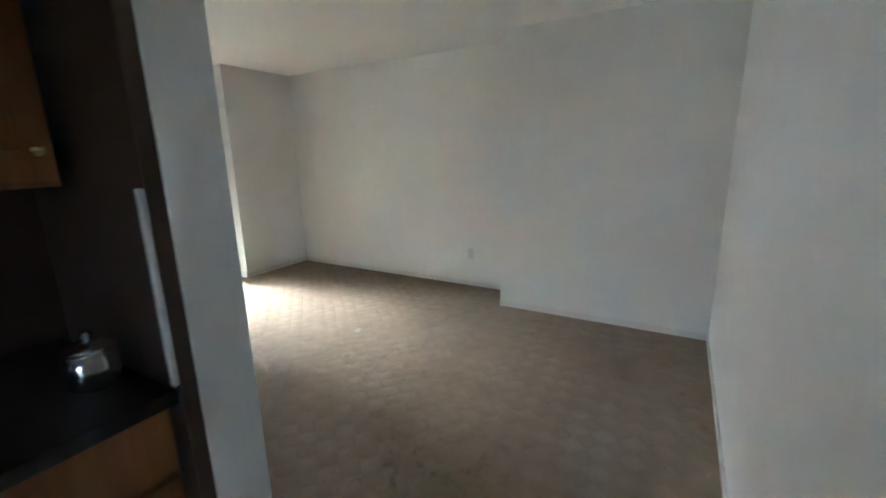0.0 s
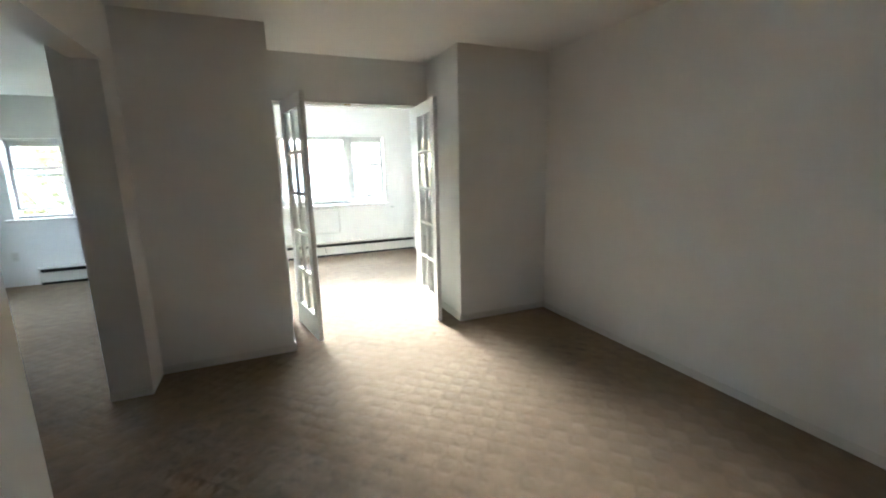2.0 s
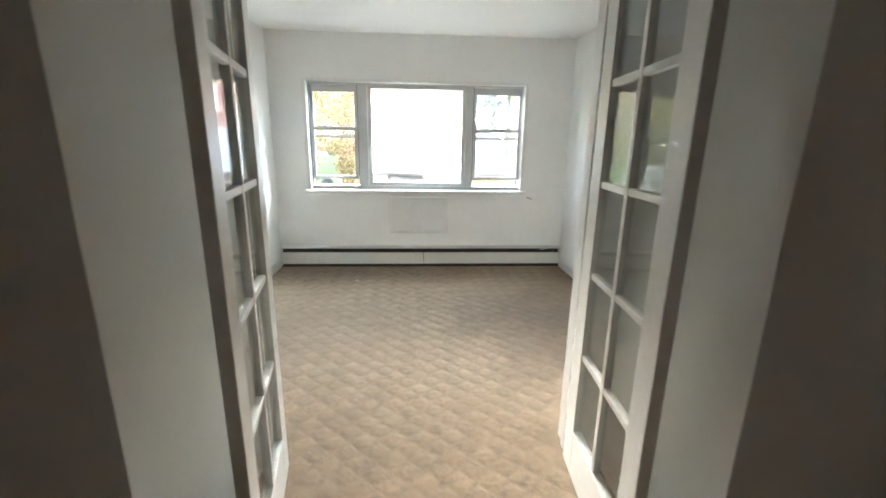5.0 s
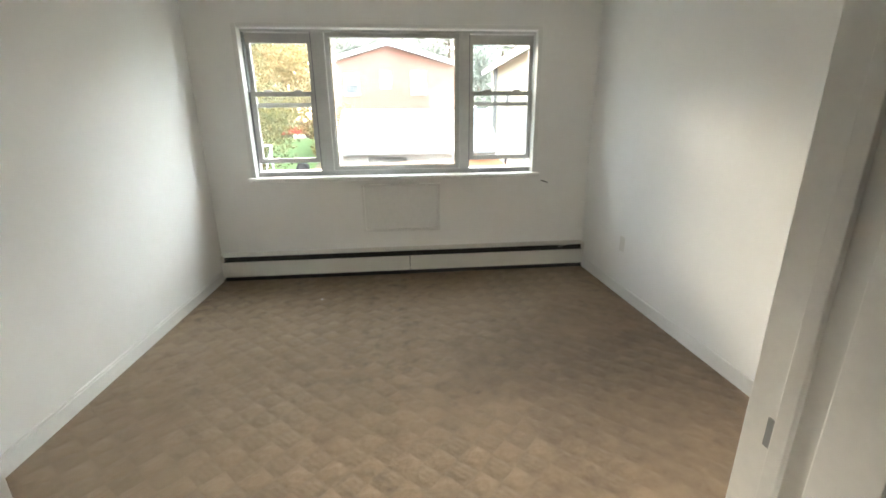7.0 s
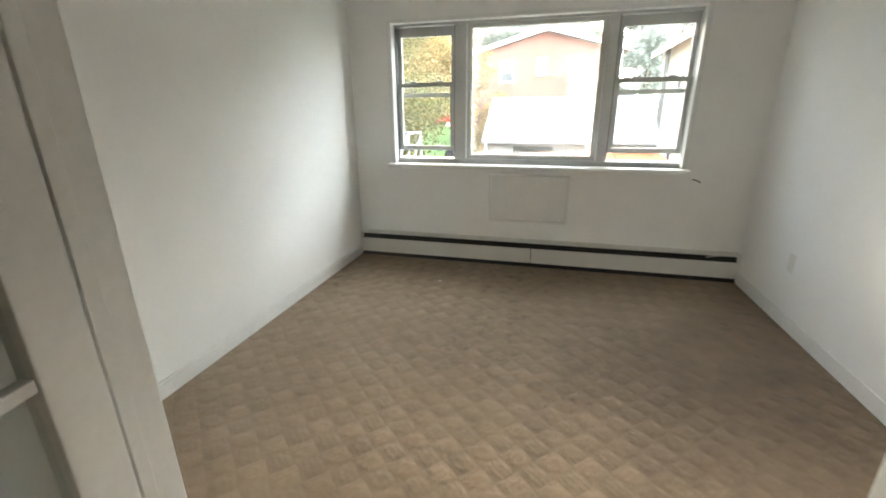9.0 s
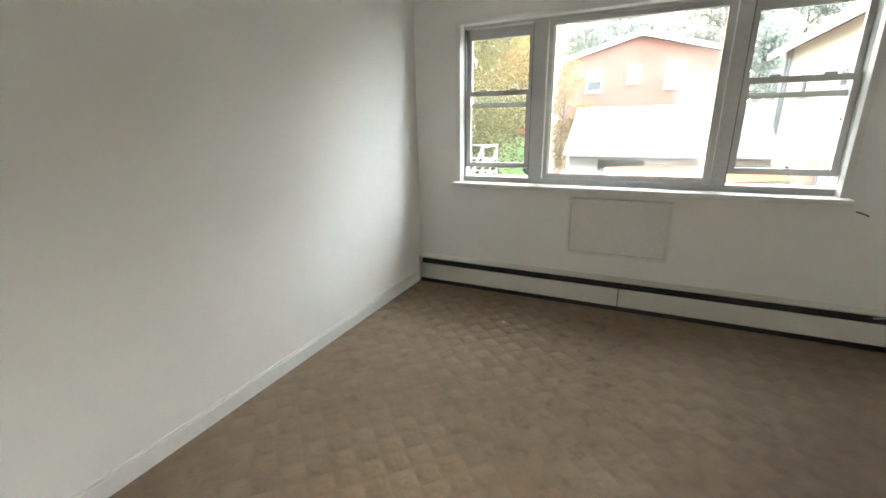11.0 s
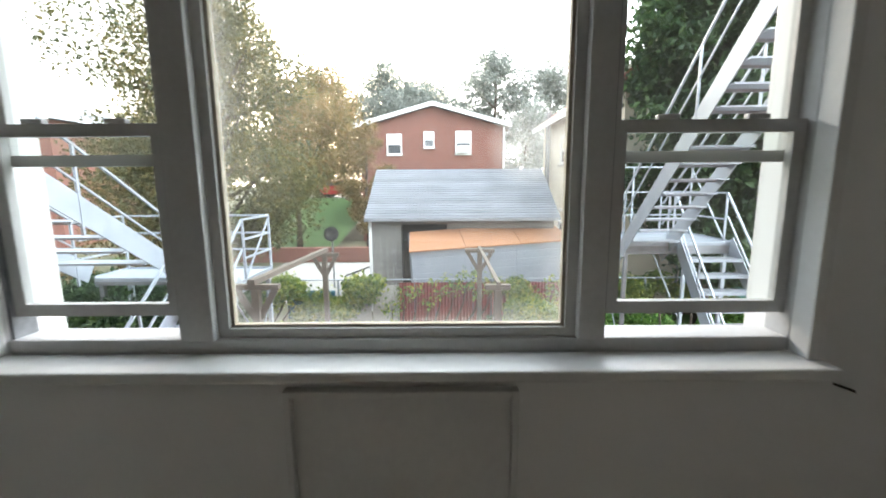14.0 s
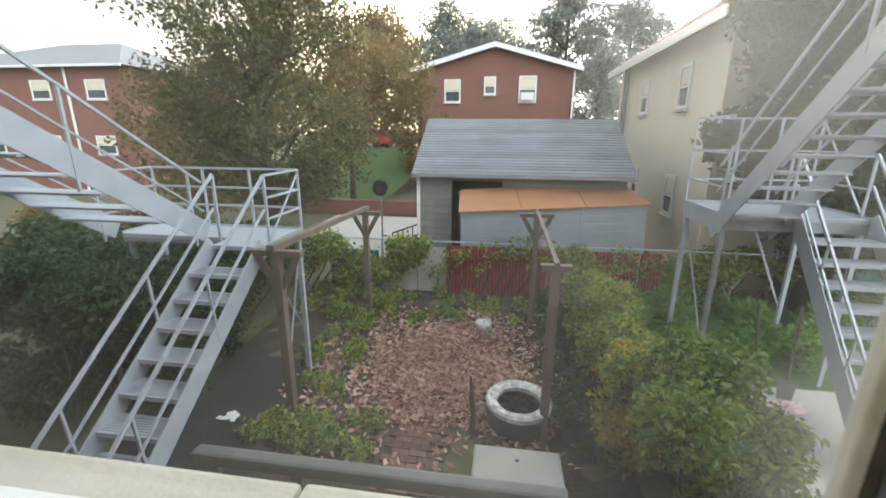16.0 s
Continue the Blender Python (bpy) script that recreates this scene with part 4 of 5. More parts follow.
            part("baluster", bar((x, y + 0.04, z), (x, y, z + 0.66), 0.022), STEEL, s)
    slope = math.tan(radians(steep[1]))
    top_y = 0.37 - at[1]
    rise = (y0 + 0.1 - top_y) * slope
    for x in upper:
        part("stringer", bar((x, y0 + 0.30, lift - 0.2 * slope), (x, top_y, rise + lift), 0.25, 0.014), STEEL, s)
    m = int(rise / 0.2)
    for k in range(1, m + 1):
        y, z = y0 + 0.1 - (y0 + 0.1 - top_y) * k / (m + 1), rise * k / (m + 1) + lift - 0.05
        part("tread", boxes((upper[0] + 0.008, upper[1] - 0.008, y - 0.2, y + 0.07, z - 0.02, z), (upper[0] + 0.008, upper[1] - 0.008, y + 0.055, y + 0.07, z - 0.05, z - 0.02)), STEEL, s)
    for x in upper:
        part("handrail", bar((x, y0 + 0.3, 0.83 - 0.2 * slope), (x, top_y, rise + 0.83), 0.026), STEEL, s)
        part("mid_rail", bar((x, y0 + 0.3, 0.47 - 0.2 * slope), (x, top_y, rise + 0.47), 0.018), STEEL, s)
        for f in (0.0, 0.33, 0.66, 0.97):
            y, z = y0 + 0.1 - (y0 + 0.1 - top_y) * f, rise * f
            part("baluster", bar((x, y, z - 0.05), (x, y, z + 0.83), 0.026), STEEL, s)
    for z in rails:
        part("landing_rail", bar((xa, y1, z), (xb, y1, z), 0.026), STEEL, s)
        part("landing_rail", bar((xa, y0 + 0.17, z), (xa, y1, z), 0.026), STEEL, s)
        part("landing_rail", bar((xb, y0 + 0.17, z), (xb, y1, z), 0.026), STEEL, s)
    for f in (0, 0.36, 0.68, 1):
        x = xa + (xb - xa) * f
        part("landing_post", bar((x, y1, -0.1), (x, y1, rails[-1]), 0.028), STEEL, s)
    part("landing_brace", bar((xb, y0 + 0.2, 0.05), (xb, y1, rails[-1] - 0.05), 0.02), STEEL, s)
    return s


stair((0, 0, 0.10), (-1.41, -0.77), (-2.95, -1.68), 4.1, 5.08, (37.6, 33.2), 0.20, 0.36, 0.13, (0.30, 0.55, 0.81), "galvanised steel outside stair with landing and pipe rails")
stair((0, 0, 0.36), (5.75, 6.62), (4.88, 5.62), 5.72, 6.95, (51.5, 44.0), -0.08, 0.0, 0.24, (0.37, 0.81, 1.28), "grey painted steel outside stair of the next house")

# ---------- timber arbour ----------
arb = thing("arbour", "weathered timber arbour frame of posts and braces", "arbour")
POSTS = {"nl": (-0.50, 3.94, 0.11), "fl": (-0.58, 7.2, -0.04), "nr": (2.55, 4.06, 0.06), "fr": (2.58, 7.15, 0.03)}
for k, (x, y, h) in POSTS.items():
    part("post", box(x - 0.048, x + 0.048, y - 0.048, y + 0.048, GZ - 0.01, h - 0.05, 0.006), POSTWOOD, arb)
    reach = 0.16 if k == "nr" else 0.30
    part("cap_beam", box(x - reach, x + reach, y - 0.045, y + 0.045, h - 0.05, h + 0.02, 0.005), POSTWOOD, arb)
    for sx in () if k == "nr" else (-1, 1):
        part("knee_brace", bar((x + sx * 0.03, y, h - 0.42), (x + sx * 0.24, y, h - 0.05), 0.075, 0.04), POSTWOOD, arb)
part("side_beam", bar((-0.50, 3.82, 0.175), (-0.58, 7.35, 0.025), 0.07, 0.09), POSTWOOD, arb)
part("side_beam", bar((2.55, 3.98, 0.105), (2.58, 7.3, 0.075), 0.035, 0.05), POSTWOOD, arb)
solid("tree_stump", lathe([(0.20, -0.01), (0.17, 0.05), (0.16, 0.14), (0.11, 0.15)], 14, (-0.50, 6.88, GZ)), BARK, "low cut tree stump at an arbour post", "stump")
solid("dead_stem", tube([(1.72, 4.0, GZ - 0.02), (1.74, 4.02, -1.8), (1.71, 4.0, -1.55), (1.69, 4.05, -1.32)], [0.04, 0.032, 0.028, 0.012], 8), BARK, "bare dead stem standing in the leaves", "stem")

# fire pit made of a tyre-like ring with flaking white rim
pit = thing("fire_pit", "round fire pit, black sides and flaking white rim", "fire pit", (2.27, 4.3, GZ))
part("ring", lathe([(0.355, 0.0), (0.385, 0.08), (0.39, 0.24), (0.37, 0.34), (0.30, 0.345), (0.27, 0.30), (0.26, 0.12), (0.26, 0.10)], 36), CHARRED, pit, "", True)
part("rim", lathe([(0.395, 0.30), (0.40, 0.36), (0.375, 0.385), (0.30, 0.38), (0.262, 0.35), (0.262, 0.30)], 36), WHITEFLAKE, pit, "flaking white painted rim")
part("ash_bed", lathe([(0.262, 0.2), (0.2, 0.235), (0.08, 0.25), (0.01, 0.255)], 24), SOIL, pit, "ash and charred wood")
bin_ = thing("storage_box", "sun-bleached grey plastic garden box with a lid", "storage box", (2.23, 3.33, GZ))
part("body", box(-0.40, 0.40, -0.22, 0.22, 0, 0.2, 0.02), BEIGEPL, bin_)
part("lid", box(-0.45, 0.45, -0.26, 0.26, 0.2, 0.26, 0.028), BEIGEPL, bin_)
part("latch", box(-0.02, 0.02, 0.06, 0.09, 0.26, 0.267, 0.002), BLACK, bin_)
crate = thing("black_crate", "black plastic garden crate with a grey lid flap", "crate", (3.02, 4.1, GZ), -12)
for a in ((-0.22, -0.2, -0.16, 0.16), (0.2, 0.22, -0.16, 0.16), (-0.2, 0.2, -0.16, -0.14), (-0.2, 0.2, 0.14, 0.16)):
    part("side", box(a[0], a[1], a[2], a[3], 0, 0.26, 0.004), CHARRED, crate)
part("base", box(-0.2, 0.2, -0.14, 0.14, 0.0, 0.02), CHARRED, crate)
part("lid_flap", box(-0.22, 0.22, 0.02, 0.17, 0.261, 0.272, 0.003), STEELDARK, crate, "grey hinged flap")
pot = thing("plant_pot", "small white garden pot with a wire handle", "pot", (1.72, 6.75, GZ))
part("bowl", lathe([(0.09, 0), (0.13, 0.1), (0.15, 0.2), (0.135, 0.2), (0.11, 0.06)], 18), WHITEFLAKE, pot, "", True)
part("handle", tube([(0.14 * math.cos(a), 0, 0.2 + 0.16 * math.sin(a)) for a in [math.pi * k / 8 for k in range(9)]], 0.006, 6), STEEL, pot)

# ---------- fence behind the garden ----------
FY = 8.6
fence = thing("fence", "garden fence of red sheet panels on a wire rail", "fence", kind="structure")
part("top_rail", tube([(-4.5, FY, -0.92), (8.6, FY, -0.90)], 0.018, 8), STEEL, fence)
for k in range(8):
    x = -4.4 + k * 1.85
    part("post", tube([(x, FY + 0.03, GZ - 0.05), (x, FY + 0.03, -0.9)], 0.025, 8), STEEL, fence)


def corrugated(x0, x1, y, z0, z1, pitch=0.075, depth=0.012):
    bm = bmesh.new()
    n = int((x1 - x0) / pitch * 4)
    cols = []
    for i in range(n + 1):
        x = x0 + (x1 - x0) * i / n
        yy = y + depth * (1 if (i // 2) % 2 else -1)
        cols.append([bm.verts.new((x, yy, z)) for z in (z0, z1)] + [bm.verts.new((x, yy + 0.004, z)) for z in (z0, z1)])
    for a, b in zip(cols, cols[1:]):
        bm.faces.new((a[0], b[0], b[1], a[1])), bm.faces.new((a[2], a[3], b[3], b[2])), bm.faces.new((a[1], b[1], b[3], a[3]))
    return bm


for x0, x1 in ((0.78, 1.65), (1.66, 2.55), (2.56, 3.45), (3.46, 4.35), (4.36, 5.3)):
    part("panel", corrugated(x0, x1, FY, GZ, -0.99), REDFENCE, fence)
for x0, x1 in ((-0.55, 0.1), (0.12, 0.76)):
    part("panel", box(x0, x1, FY, FY + 0.02, GZ, -1.05, 0.003), CONCRETE, fence, "pale weathered board panel")
solid("blue_tarpaulin", box(-1.9, -0.75, FY - 0.12, FY - 0.06, GZ, -1.15, 0.02), TARP, "blue plastic sheet behind the ivy", "tarpaulin")

# ---------- garage and metal locker ----------
gar = thing("garage", "concrete-block garage with grey shingle roof and open doorway", "garage", kind="")
GX0, GX1, GY0, GY1, GE, GR = -0.12, 4.79, 9.9, 13.9, 0.47, 1.77
part("wall", boxes((GX0, 0.72, GY0, GY0 + 0.2, GZ, GE), (1.95, GX1, GY0, GY0 + 0.2, GZ, GE), (0.72, 1.95, GY0, GY0 + 0.2, 0.29, GE)), BLOCK, gar, "grey concrete block front wall")
part("wall", box(GX0, GX0 + 0.2, GY0 + 0.2, GY1, GZ, GE), BLOCK, gar)
part("wall", box(GX1 - 0.2, GX1, GY0 + 0.2, GY1, GZ, GE), BLOCK, gar)
part("wall", box(GX0 + 0.2, GX1 - 0.2, GY1 - 0.2, GY1, GZ, GE), BLOCK, gar)
for x in (GX0, GX1 - 0.2):
    bm = prism([(GY0, GE), (GY1, GE), ((GY0 + GY1) / 2, GR - 0.06)], 0.2, Matrix.Translation((x, 0, 0)) @ Matrix(((0, 1, 0, 0), (1, 0, 0, 0), (0, 0, 1, 0), (0, 0, 0, 1))))
    part("gable", bm, BLOCK, gar)
part("corner_board", box(GX0 - 0.03, GX0 + 0.05, GY0 - 0.035, GY0 - 0.001, GZ, GE, 0.004), TRIM, gar, "white painted corner pipe")
ym = (GY0 + GY1) / 2 + 0.0
roofpart = part("roof", boxes((GX0 - 0.09, GX1 + 0.09, ym - 0.02, ym + 0.02, GR - 0.04, GR + 0.03)), SHINGLE, gar, "grey asphalt shingle roof")
a0, a1 = Vector((0, GY0 - 0.32, GE - 0.02)), Vector((0, ym, GR))
dv = (a1 - a0)
nc = 22
for side in (1, -1):
    for k in range(nc):
        p, q = a0 + dv * (k / nc), a0 + dv * ((k + 1.15) / nc)
        if side < 0:
            p, q = Vector((0, 2 * ym - p.y, p.z)), Vector((0, 2 * ym - q.y, q.z))
        bm = bmesh.new()
        xs = (GX0 - 0.09, GX1 + 0.09)
        vv = [bm.verts.new((x, p.y, p.z + dz)) for x in xs for dz in (0.0, 0.034)] + [bm.verts.new((x, q.y, q.z + dz)) for x in xs for dz in (0.0, 0.012)]
        for f in ((0, 2, 3, 1), (1, 3, 7, 5), (4, 5, 7, 6), (0, 4, 6, 2), (0, 1, 5, 4), (2, 6, 7, 3)):
            bm.faces.new([vv[i] for i in f])
        part("shingle_course", bm, SHINGLE, roofpart)
part("fascia", box(GX0 - 0.09, GX1 + 0.09, GY0 - 0.34, GY0 - 0.325, GE - 0.075, GE + 0.0, 0.004), STEELDARK, gar, "dull grey eaves board")
# black sheet added behind the doorway in place of the interior's shade
part("doorway_back", box(0.5, 2.3, GY0 + 1.2, GY0 + 1.25, GZ, GE - 0.02), BLACK, gar, "black sheet for the shaded garage interior")

lock = thing("metal_locker", "low grey-blue sheet-metal locker with orange roof", "shed")
lock.matrix_basis = pose(1.13, 8.86, GZ + 0.02, 0, -2.6, 8.0)        # it stands a little aslant
LW, LD = 4.12, 0.80
part("body", box(0, LW, 0, LD, 0, 1.80), SHEETBLUE, lock)
for k in range(9):
    z = 0.12 + k * 0.19
    part("cladding_rib", box(0.004, LW - 0.004, -0.012, 0.0, z, z + 0.165, 0.004), SHEETBLUE, lock)
for x in (0.0, 1.33, 2.66, LW - 0.03):
    part("seam", box(x, x + 0.03, -0.02, -0.002, 0, 1.80, 0.003), SHEETBLUE, lock)
for k in range(3):
    x0, x1 = -0.05 + k * (LW + 0.1) / 3, -0.05 + (k + 1) * (LW + 0.1) / 3 - 0.015
    bm = bmesh.new()
    vv = [bm.verts.new(p) for p in ((x0, -0.1, 1.80), (x1, -0.1, 1.80), (x1 - (0.25 if k == 2 else 0), LD + 0.05, 2.16), (x0 + (0.1 if k == 0 else 0), LD + 0.05, 2.16), (x0, -0.1, 1.83), (x1, -0.1, 1.83), (x1 - (0.25 if k == 2 else 0), LD + 0.05, 2.19), (x0 + (0.1 if k == 0 else 0), LD + 0.05, 2.19))]
    for f in ((0, 1, 2, 3), (4, 5, 6, 7), (0, 1, 5, 4), (1, 2, 6, 5), (2, 3, 7, 6), (3, 0, 4, 7)):
        bm.faces.new([vv[i] for i in f])
    part("roof_panel", bm, RUSTROOF, lock, "faded orange roof panel")
part("back_gable", box(0, LW - 0.2, LD, LD + 0.03, 1.80, 2.16), SHEETBLUE, lock)

# ---------- houses ----------


def house_window(parent, x, z, w, h, y, turn=None, ac=False):
    m = Matrix.Translation((x, y, z)) @ (turn or Matrix())
    wd = part("window", boxes((-w / 2, w / 2, -0.05, 0.03, -h / 2, -h / 2 + 0.09), (-w / 2, w / 2, -0.05, 0.03, h / 2 - 0.09, h / 2), (-w / 2, -w / 2 + 0.08, -0.05, 0.03, -h / 2 + 0.09, h / 2 - 0.09), (w / 2 - 0.08, w / 2, -0.05, 0.03, -h / 2 + 0.09, h / 2 - 0.09), (-w / 2 + 0.08, w / 2 - 0.08, -0.04, 0.03, -0.03, 0.03)), TRIM, parent, "white window frame")
    wd.matrix_basis = m
    p = part("pane", box(-w / 2 + 0.08, w / 2 - 0.08, -0.01, 0.01, -h / 2 + 0.09, h / 2 - 0.09), DARKGLASS, wd)
    part("window_sill", box(-w / 2 - 0.06, w / 2 + 0.06, -0.11, 0.0, -h / 2 - 0.07, -h / 2 - 0.002, 0.01), CONCRETE, wd)
    part("blind", box(-w / 2 + 0.09, w / 2 - 0.09, -0.03, -0.012, 0.05, h / 2 - 0.1), STUCCO, wd, "pale drawn blind")
    if ac:
        part("air_conditioner", box(-w / 2 + 0.12, w / 2 - 0.12, -0.25, -0.05, -h / 2 + 0.09, -h / 2 + 0.48, 0.02), TRIM, wd, "white window air conditioner")
    return wd


hs = thing("brick_house", "two-storey red brick house with a shallow gable", "house")
HX0, HX1, HY, HE, HP = -3.04, 5.46, 24.0, 4.62, 5.80
part("wall", box(HX0, HX1, HY, HY + 10, GZ, HE), BRICKW, hs)
bm = prism([(HX0, HE), (HX1, HE), ((HX0 + HX1) / 2, HP)], 10.0, Matrix.Translation((0, HY, 0)))
part("gable_wall", bm, BRICKW, hs)
xm = (HX0 + HX1) / 2
for sx in (-1, 1):
    a, b = Vector((xm, 0, HP + 0.02)), Vector((xm + sx * ((HX1 - HX0) / 2 + 0.32), 0, HE - 0.05))
    bm = prism([(a.x, a.z), (b.x, b.z), (b.x, b.z + 0.2), (a.x, a.z + 0.2)], 10.8, Matrix.Translation((0, HY - 0.4, 0)))
    r = part("roof", bm, SLATE, hs, "grey shingle roof")
    bm = prism([(a.x, a.z - 0.02), (b.x, b.z - 0.02), (b.x, b.z + 0.22), (a.x, a.z + 0.22)], 0.06, Matrix.Translation((0, HY - 0.47, 0)))
    part("barge_board", bm, TRIM, r, "white barge board")
house_window(hs, -1.05, 3.66, 0.90, 1.22, HY)
house_window(hs, 1.00, 3.92, 0.64, 0.94, HY)
house_window(hs, 3.02, 3.74, 0.94, 1.34, HY, None, True)
part("downpipe", tube([(HX1 - 0.06, HY - 0.06, GZ), (HX1 - 0.06, HY - 0.06, HE)], 0.05, 8), TRIM, hs)

h2 = thing("far_brick_house", "far red brick house with a grey hipped roof", "house")
part("wall", box(-33, -19.5, 22, 31, GZ, 4.95), BRICKW, h2)
bm = bmesh.new()
lo_ = [bm.verts.new(p) for p in ((-33.5, 21.4, 4.95), (-19, 21.4, 4.95), (-19, 31.6, 4.95), (-33.5, 31.6, 4.95))]
hi_ = [bm.verts.new(p) for p in ((-28, 26.5, 7.0), (-23.5, 26.5, 7.0))]
for f in ((lo_[0], lo_[1], hi_[1], hi_[0]), (lo_[1], lo_[2], hi_[1]), (lo_[2], lo_[3], hi_[0], hi_[1]), (lo_[3], lo_[0], hi_[0]), (lo_[3], lo_[2], lo_[1], lo_[0])):
    bm.faces.new(f)
part("roof", bm, SLATE, h2, "grey shingle hipped roof")
part("gutter", box(-33.5, -19, 21.36, 21.5, 4.85, 4.98, 0.02), TRIM, h2)
for x in (-29.2, -25.1, -21.4):
    house_window(h2, x, 3.7, 1.3, 1.1, 22)
    house_window(h2, x, 0.6, 1.3, 1.1, 22)
part("downpipe", tube([(-23.2, 21.9, GZ), (-23.2, 21.9, 4.9)], 0.07, 8), TRIM, h2)

h3 = thing("stucco_house", "cream stucco house with a red roof", "house")
part("wall", box(6.5, 14, 9.9, 18.6, GZ, 3.8), STUCCO, h3)
for sx, xa_ in ((-1, 6.1), (1, 14.4)):
    bm = prism([(10.25, 6.4), (xa_, 3.7), (xa_, 3.88), (10.25, 6.6)], 9.7, Matrix.Translation((0, 9.4, 0)))
    part("roof", bm, REDROOF, h3, "dull red tiled roof")
for yy in (9.95, 18.4):
    part("gable_wall", prism([(6.5, 3.8), (14, 3.8), (10.25, 6.38)], 0.15, Matrix.Translation((0, yy, 0))), STUCCO, h3)
part("fascia", box(6.06, 6.1, 9.4, 19.1, 3.62, 3.86, 0.01), TRIM, h3, "white eaves board")
tz = Matrix.Rotation(radians(-90), 4, "Z")
for yy in (12.0, 15.2):
    for z in (2.6, -0.2):
        house_window(h3, 6.5, z, 0.7, 1.1, yy, tz)
for yy in (17.2, 17.6):
    part("pipe", tube([(6.4, yy, GZ), (6.4, yy, 4.4)], 0.05, 8), STEELDARK, h3)

# ---------- green screen, red box, satellite dish, tools ----------
scr = thing("screen_fence", "green cloth windscreen stretched on steel posts", "fence")
part("cloth", corrugated(7.9, 13.5, 9.35, GZ + 0.1, 0.85, 0.5, 0.03), GREENMESH, scr)
for k in range(4):
    part("post", tube([(7.9 + k * 1.8, 9.45, GZ), (7.9 + k * 1.8, 9.45, 0.9)], 0.03, 8), STEELDARK, scr)
rb = thing("red_panel_gate", "dull red painted metal yard gate", "gate")
part("sheet", corrugated(9.0, 10.2, 7.0, GZ + 0.05, -0.34, 0.1, 0.01), REDFENCE, rb)
part("frame", boxes((8.96, 9.0, 6.97, 7.03, GZ, -0.3), (10.2, 10.24, 6.97, 7.03, GZ, -0.3), (9.0, 10.2, 6.98, 7.02, -0.34, -0.3)), STEELDARK, rb)
dish = thing("satellite_dish", "black round satellite dish on a short pole", "satellite dish", (-1.85, 12.4, GZ))
part("pole", tube([(0, 0.1, 0), (0, 0.1, 1.75)], 0.03, 8), STEELDARK, dish)
bm = lathe([(0.02, 0.06), (0.14, 0.045), (0.25, 0.0), (0.25, -0.015), (0.14, 0.03), (0.02, 0.045)], 24)
bmesh.ops.transform(bm, matrix=Matrix.Translation((0, 0.0, 1.85)) @ Matrix.Rotation(radians(75), 4, "X") @ Matrix.Rotation(radians(180), 4, "X"), verts=bm.verts[:])
part("reflector", bm, CHARRED, dish, "", True)
rail = thing("driveway_rail", "small dark metal handrail on the driveway", "handrail")
for k in range(4):
    part("post", bar((-1.1 + 0.18 * k, 11.0 + 0.5 * k, GZ), (-1.1 + 0.18 * k, 11.0 + 0.5 * k, GZ + 0.75), 0.03), BLACK, rail)
part("top_bar", bar((-1.1, 11.0, GZ + 0.75), (-0.56, 12.5, GZ + 0.75), 0.035), BLACK, rail)


def shovel(at, lean, turn):
    s = thing("shovel", "long-handled rusty garden shovel leaning on a steel post", "shovel", at, turn, "garden tools")
    m = Matrix.Rotation(radians(lean), 4, "X")
    bm = tube([(0, 0, 0.28), (0, 0, 1.3)], 0.016, 8)
    bmesh.ops.transform(bm, matrix=m, verts=bm.verts[:])
    part("handle", bm, POSTWOOD, s)
    bm = box(-0.11, 0.11, -0.006, 0.006, 0.0, 0.28, 0.004)
    for vtx in bm.verts:
        vtx.co.y += 0.02 - 1.6 * vtx.co.x ** 2
        vtx.co.x *= 0.75 + 0.25 * min(1, vtx.co.z / 0.2)
    bmesh.ops.transform(bm, matrix=m, verts=bm.verts[:])
    part("blade", bm, STEELDARK, s, "rusty steel blade")


shovel((5.50, 5.36, GZ + 0.02), -9, 15)
shovel((5.88, 5.34, GZ + 0.02), -7, -20)
pile = thing("rod_pile", "fanned pile of thin metal rods on the concrete", "rods", (5.45, 4.72, GZ + 0.014))
for k in range(13):
    a = radians(-40 + 9 * math.sin(k * 2.1) + 2.5 * (k - 6))
    d = Vector((math.cos(a), math.sin(a), 0)) * (0.34 + 0.05 * math.sin(k * 1.7))
    c = Vector((0.012 * k - 0.07, 0.03 * (k - 6), 0.012 + 0.007 * (k % 4)))
    part("rod", tube([c - d, c + Vector((0, 0, 0.012)), c + d], 0.009, 6), STEEL if k % 3 else STEELDARK, pile)
bm = bmesh.new()
rg = random.Random(12)
cells = [[bm.verts.new((0.08 * u + rg.uniform(-0.02, 0.02), 0.06 * w + rg.uniform(-0.02, 0.02), 0.03 + rg.uniform(0, 0.06))) for w in range(5)] for u in range(8)]
for u in range(7):
    for w in range(4):
        bm.faces.new((cells[u][w], cells[u + 1][w], cells[u + 1][w + 1], cells[u][w + 1]))
cl = solid("crumpled_cloth", bm, CLOTH, "crumpled pink and white cloth lying by the shovels", "cloth")
cl.matrix_basis = pose(5.35, 5.0, GZ + 0.04, 0, 0, -12)
cl.modifiers.new("thickness", "SOLIDIFY").thickness = 0.006
solid("timber_edging", bar((3.16, 3.75, GZ + 0.12), (3.62, 7.4, GZ + 0.12), 0.26, 0.07), POSTWOOD, "weathered timber board edging the garden bed", "edging", "structure")


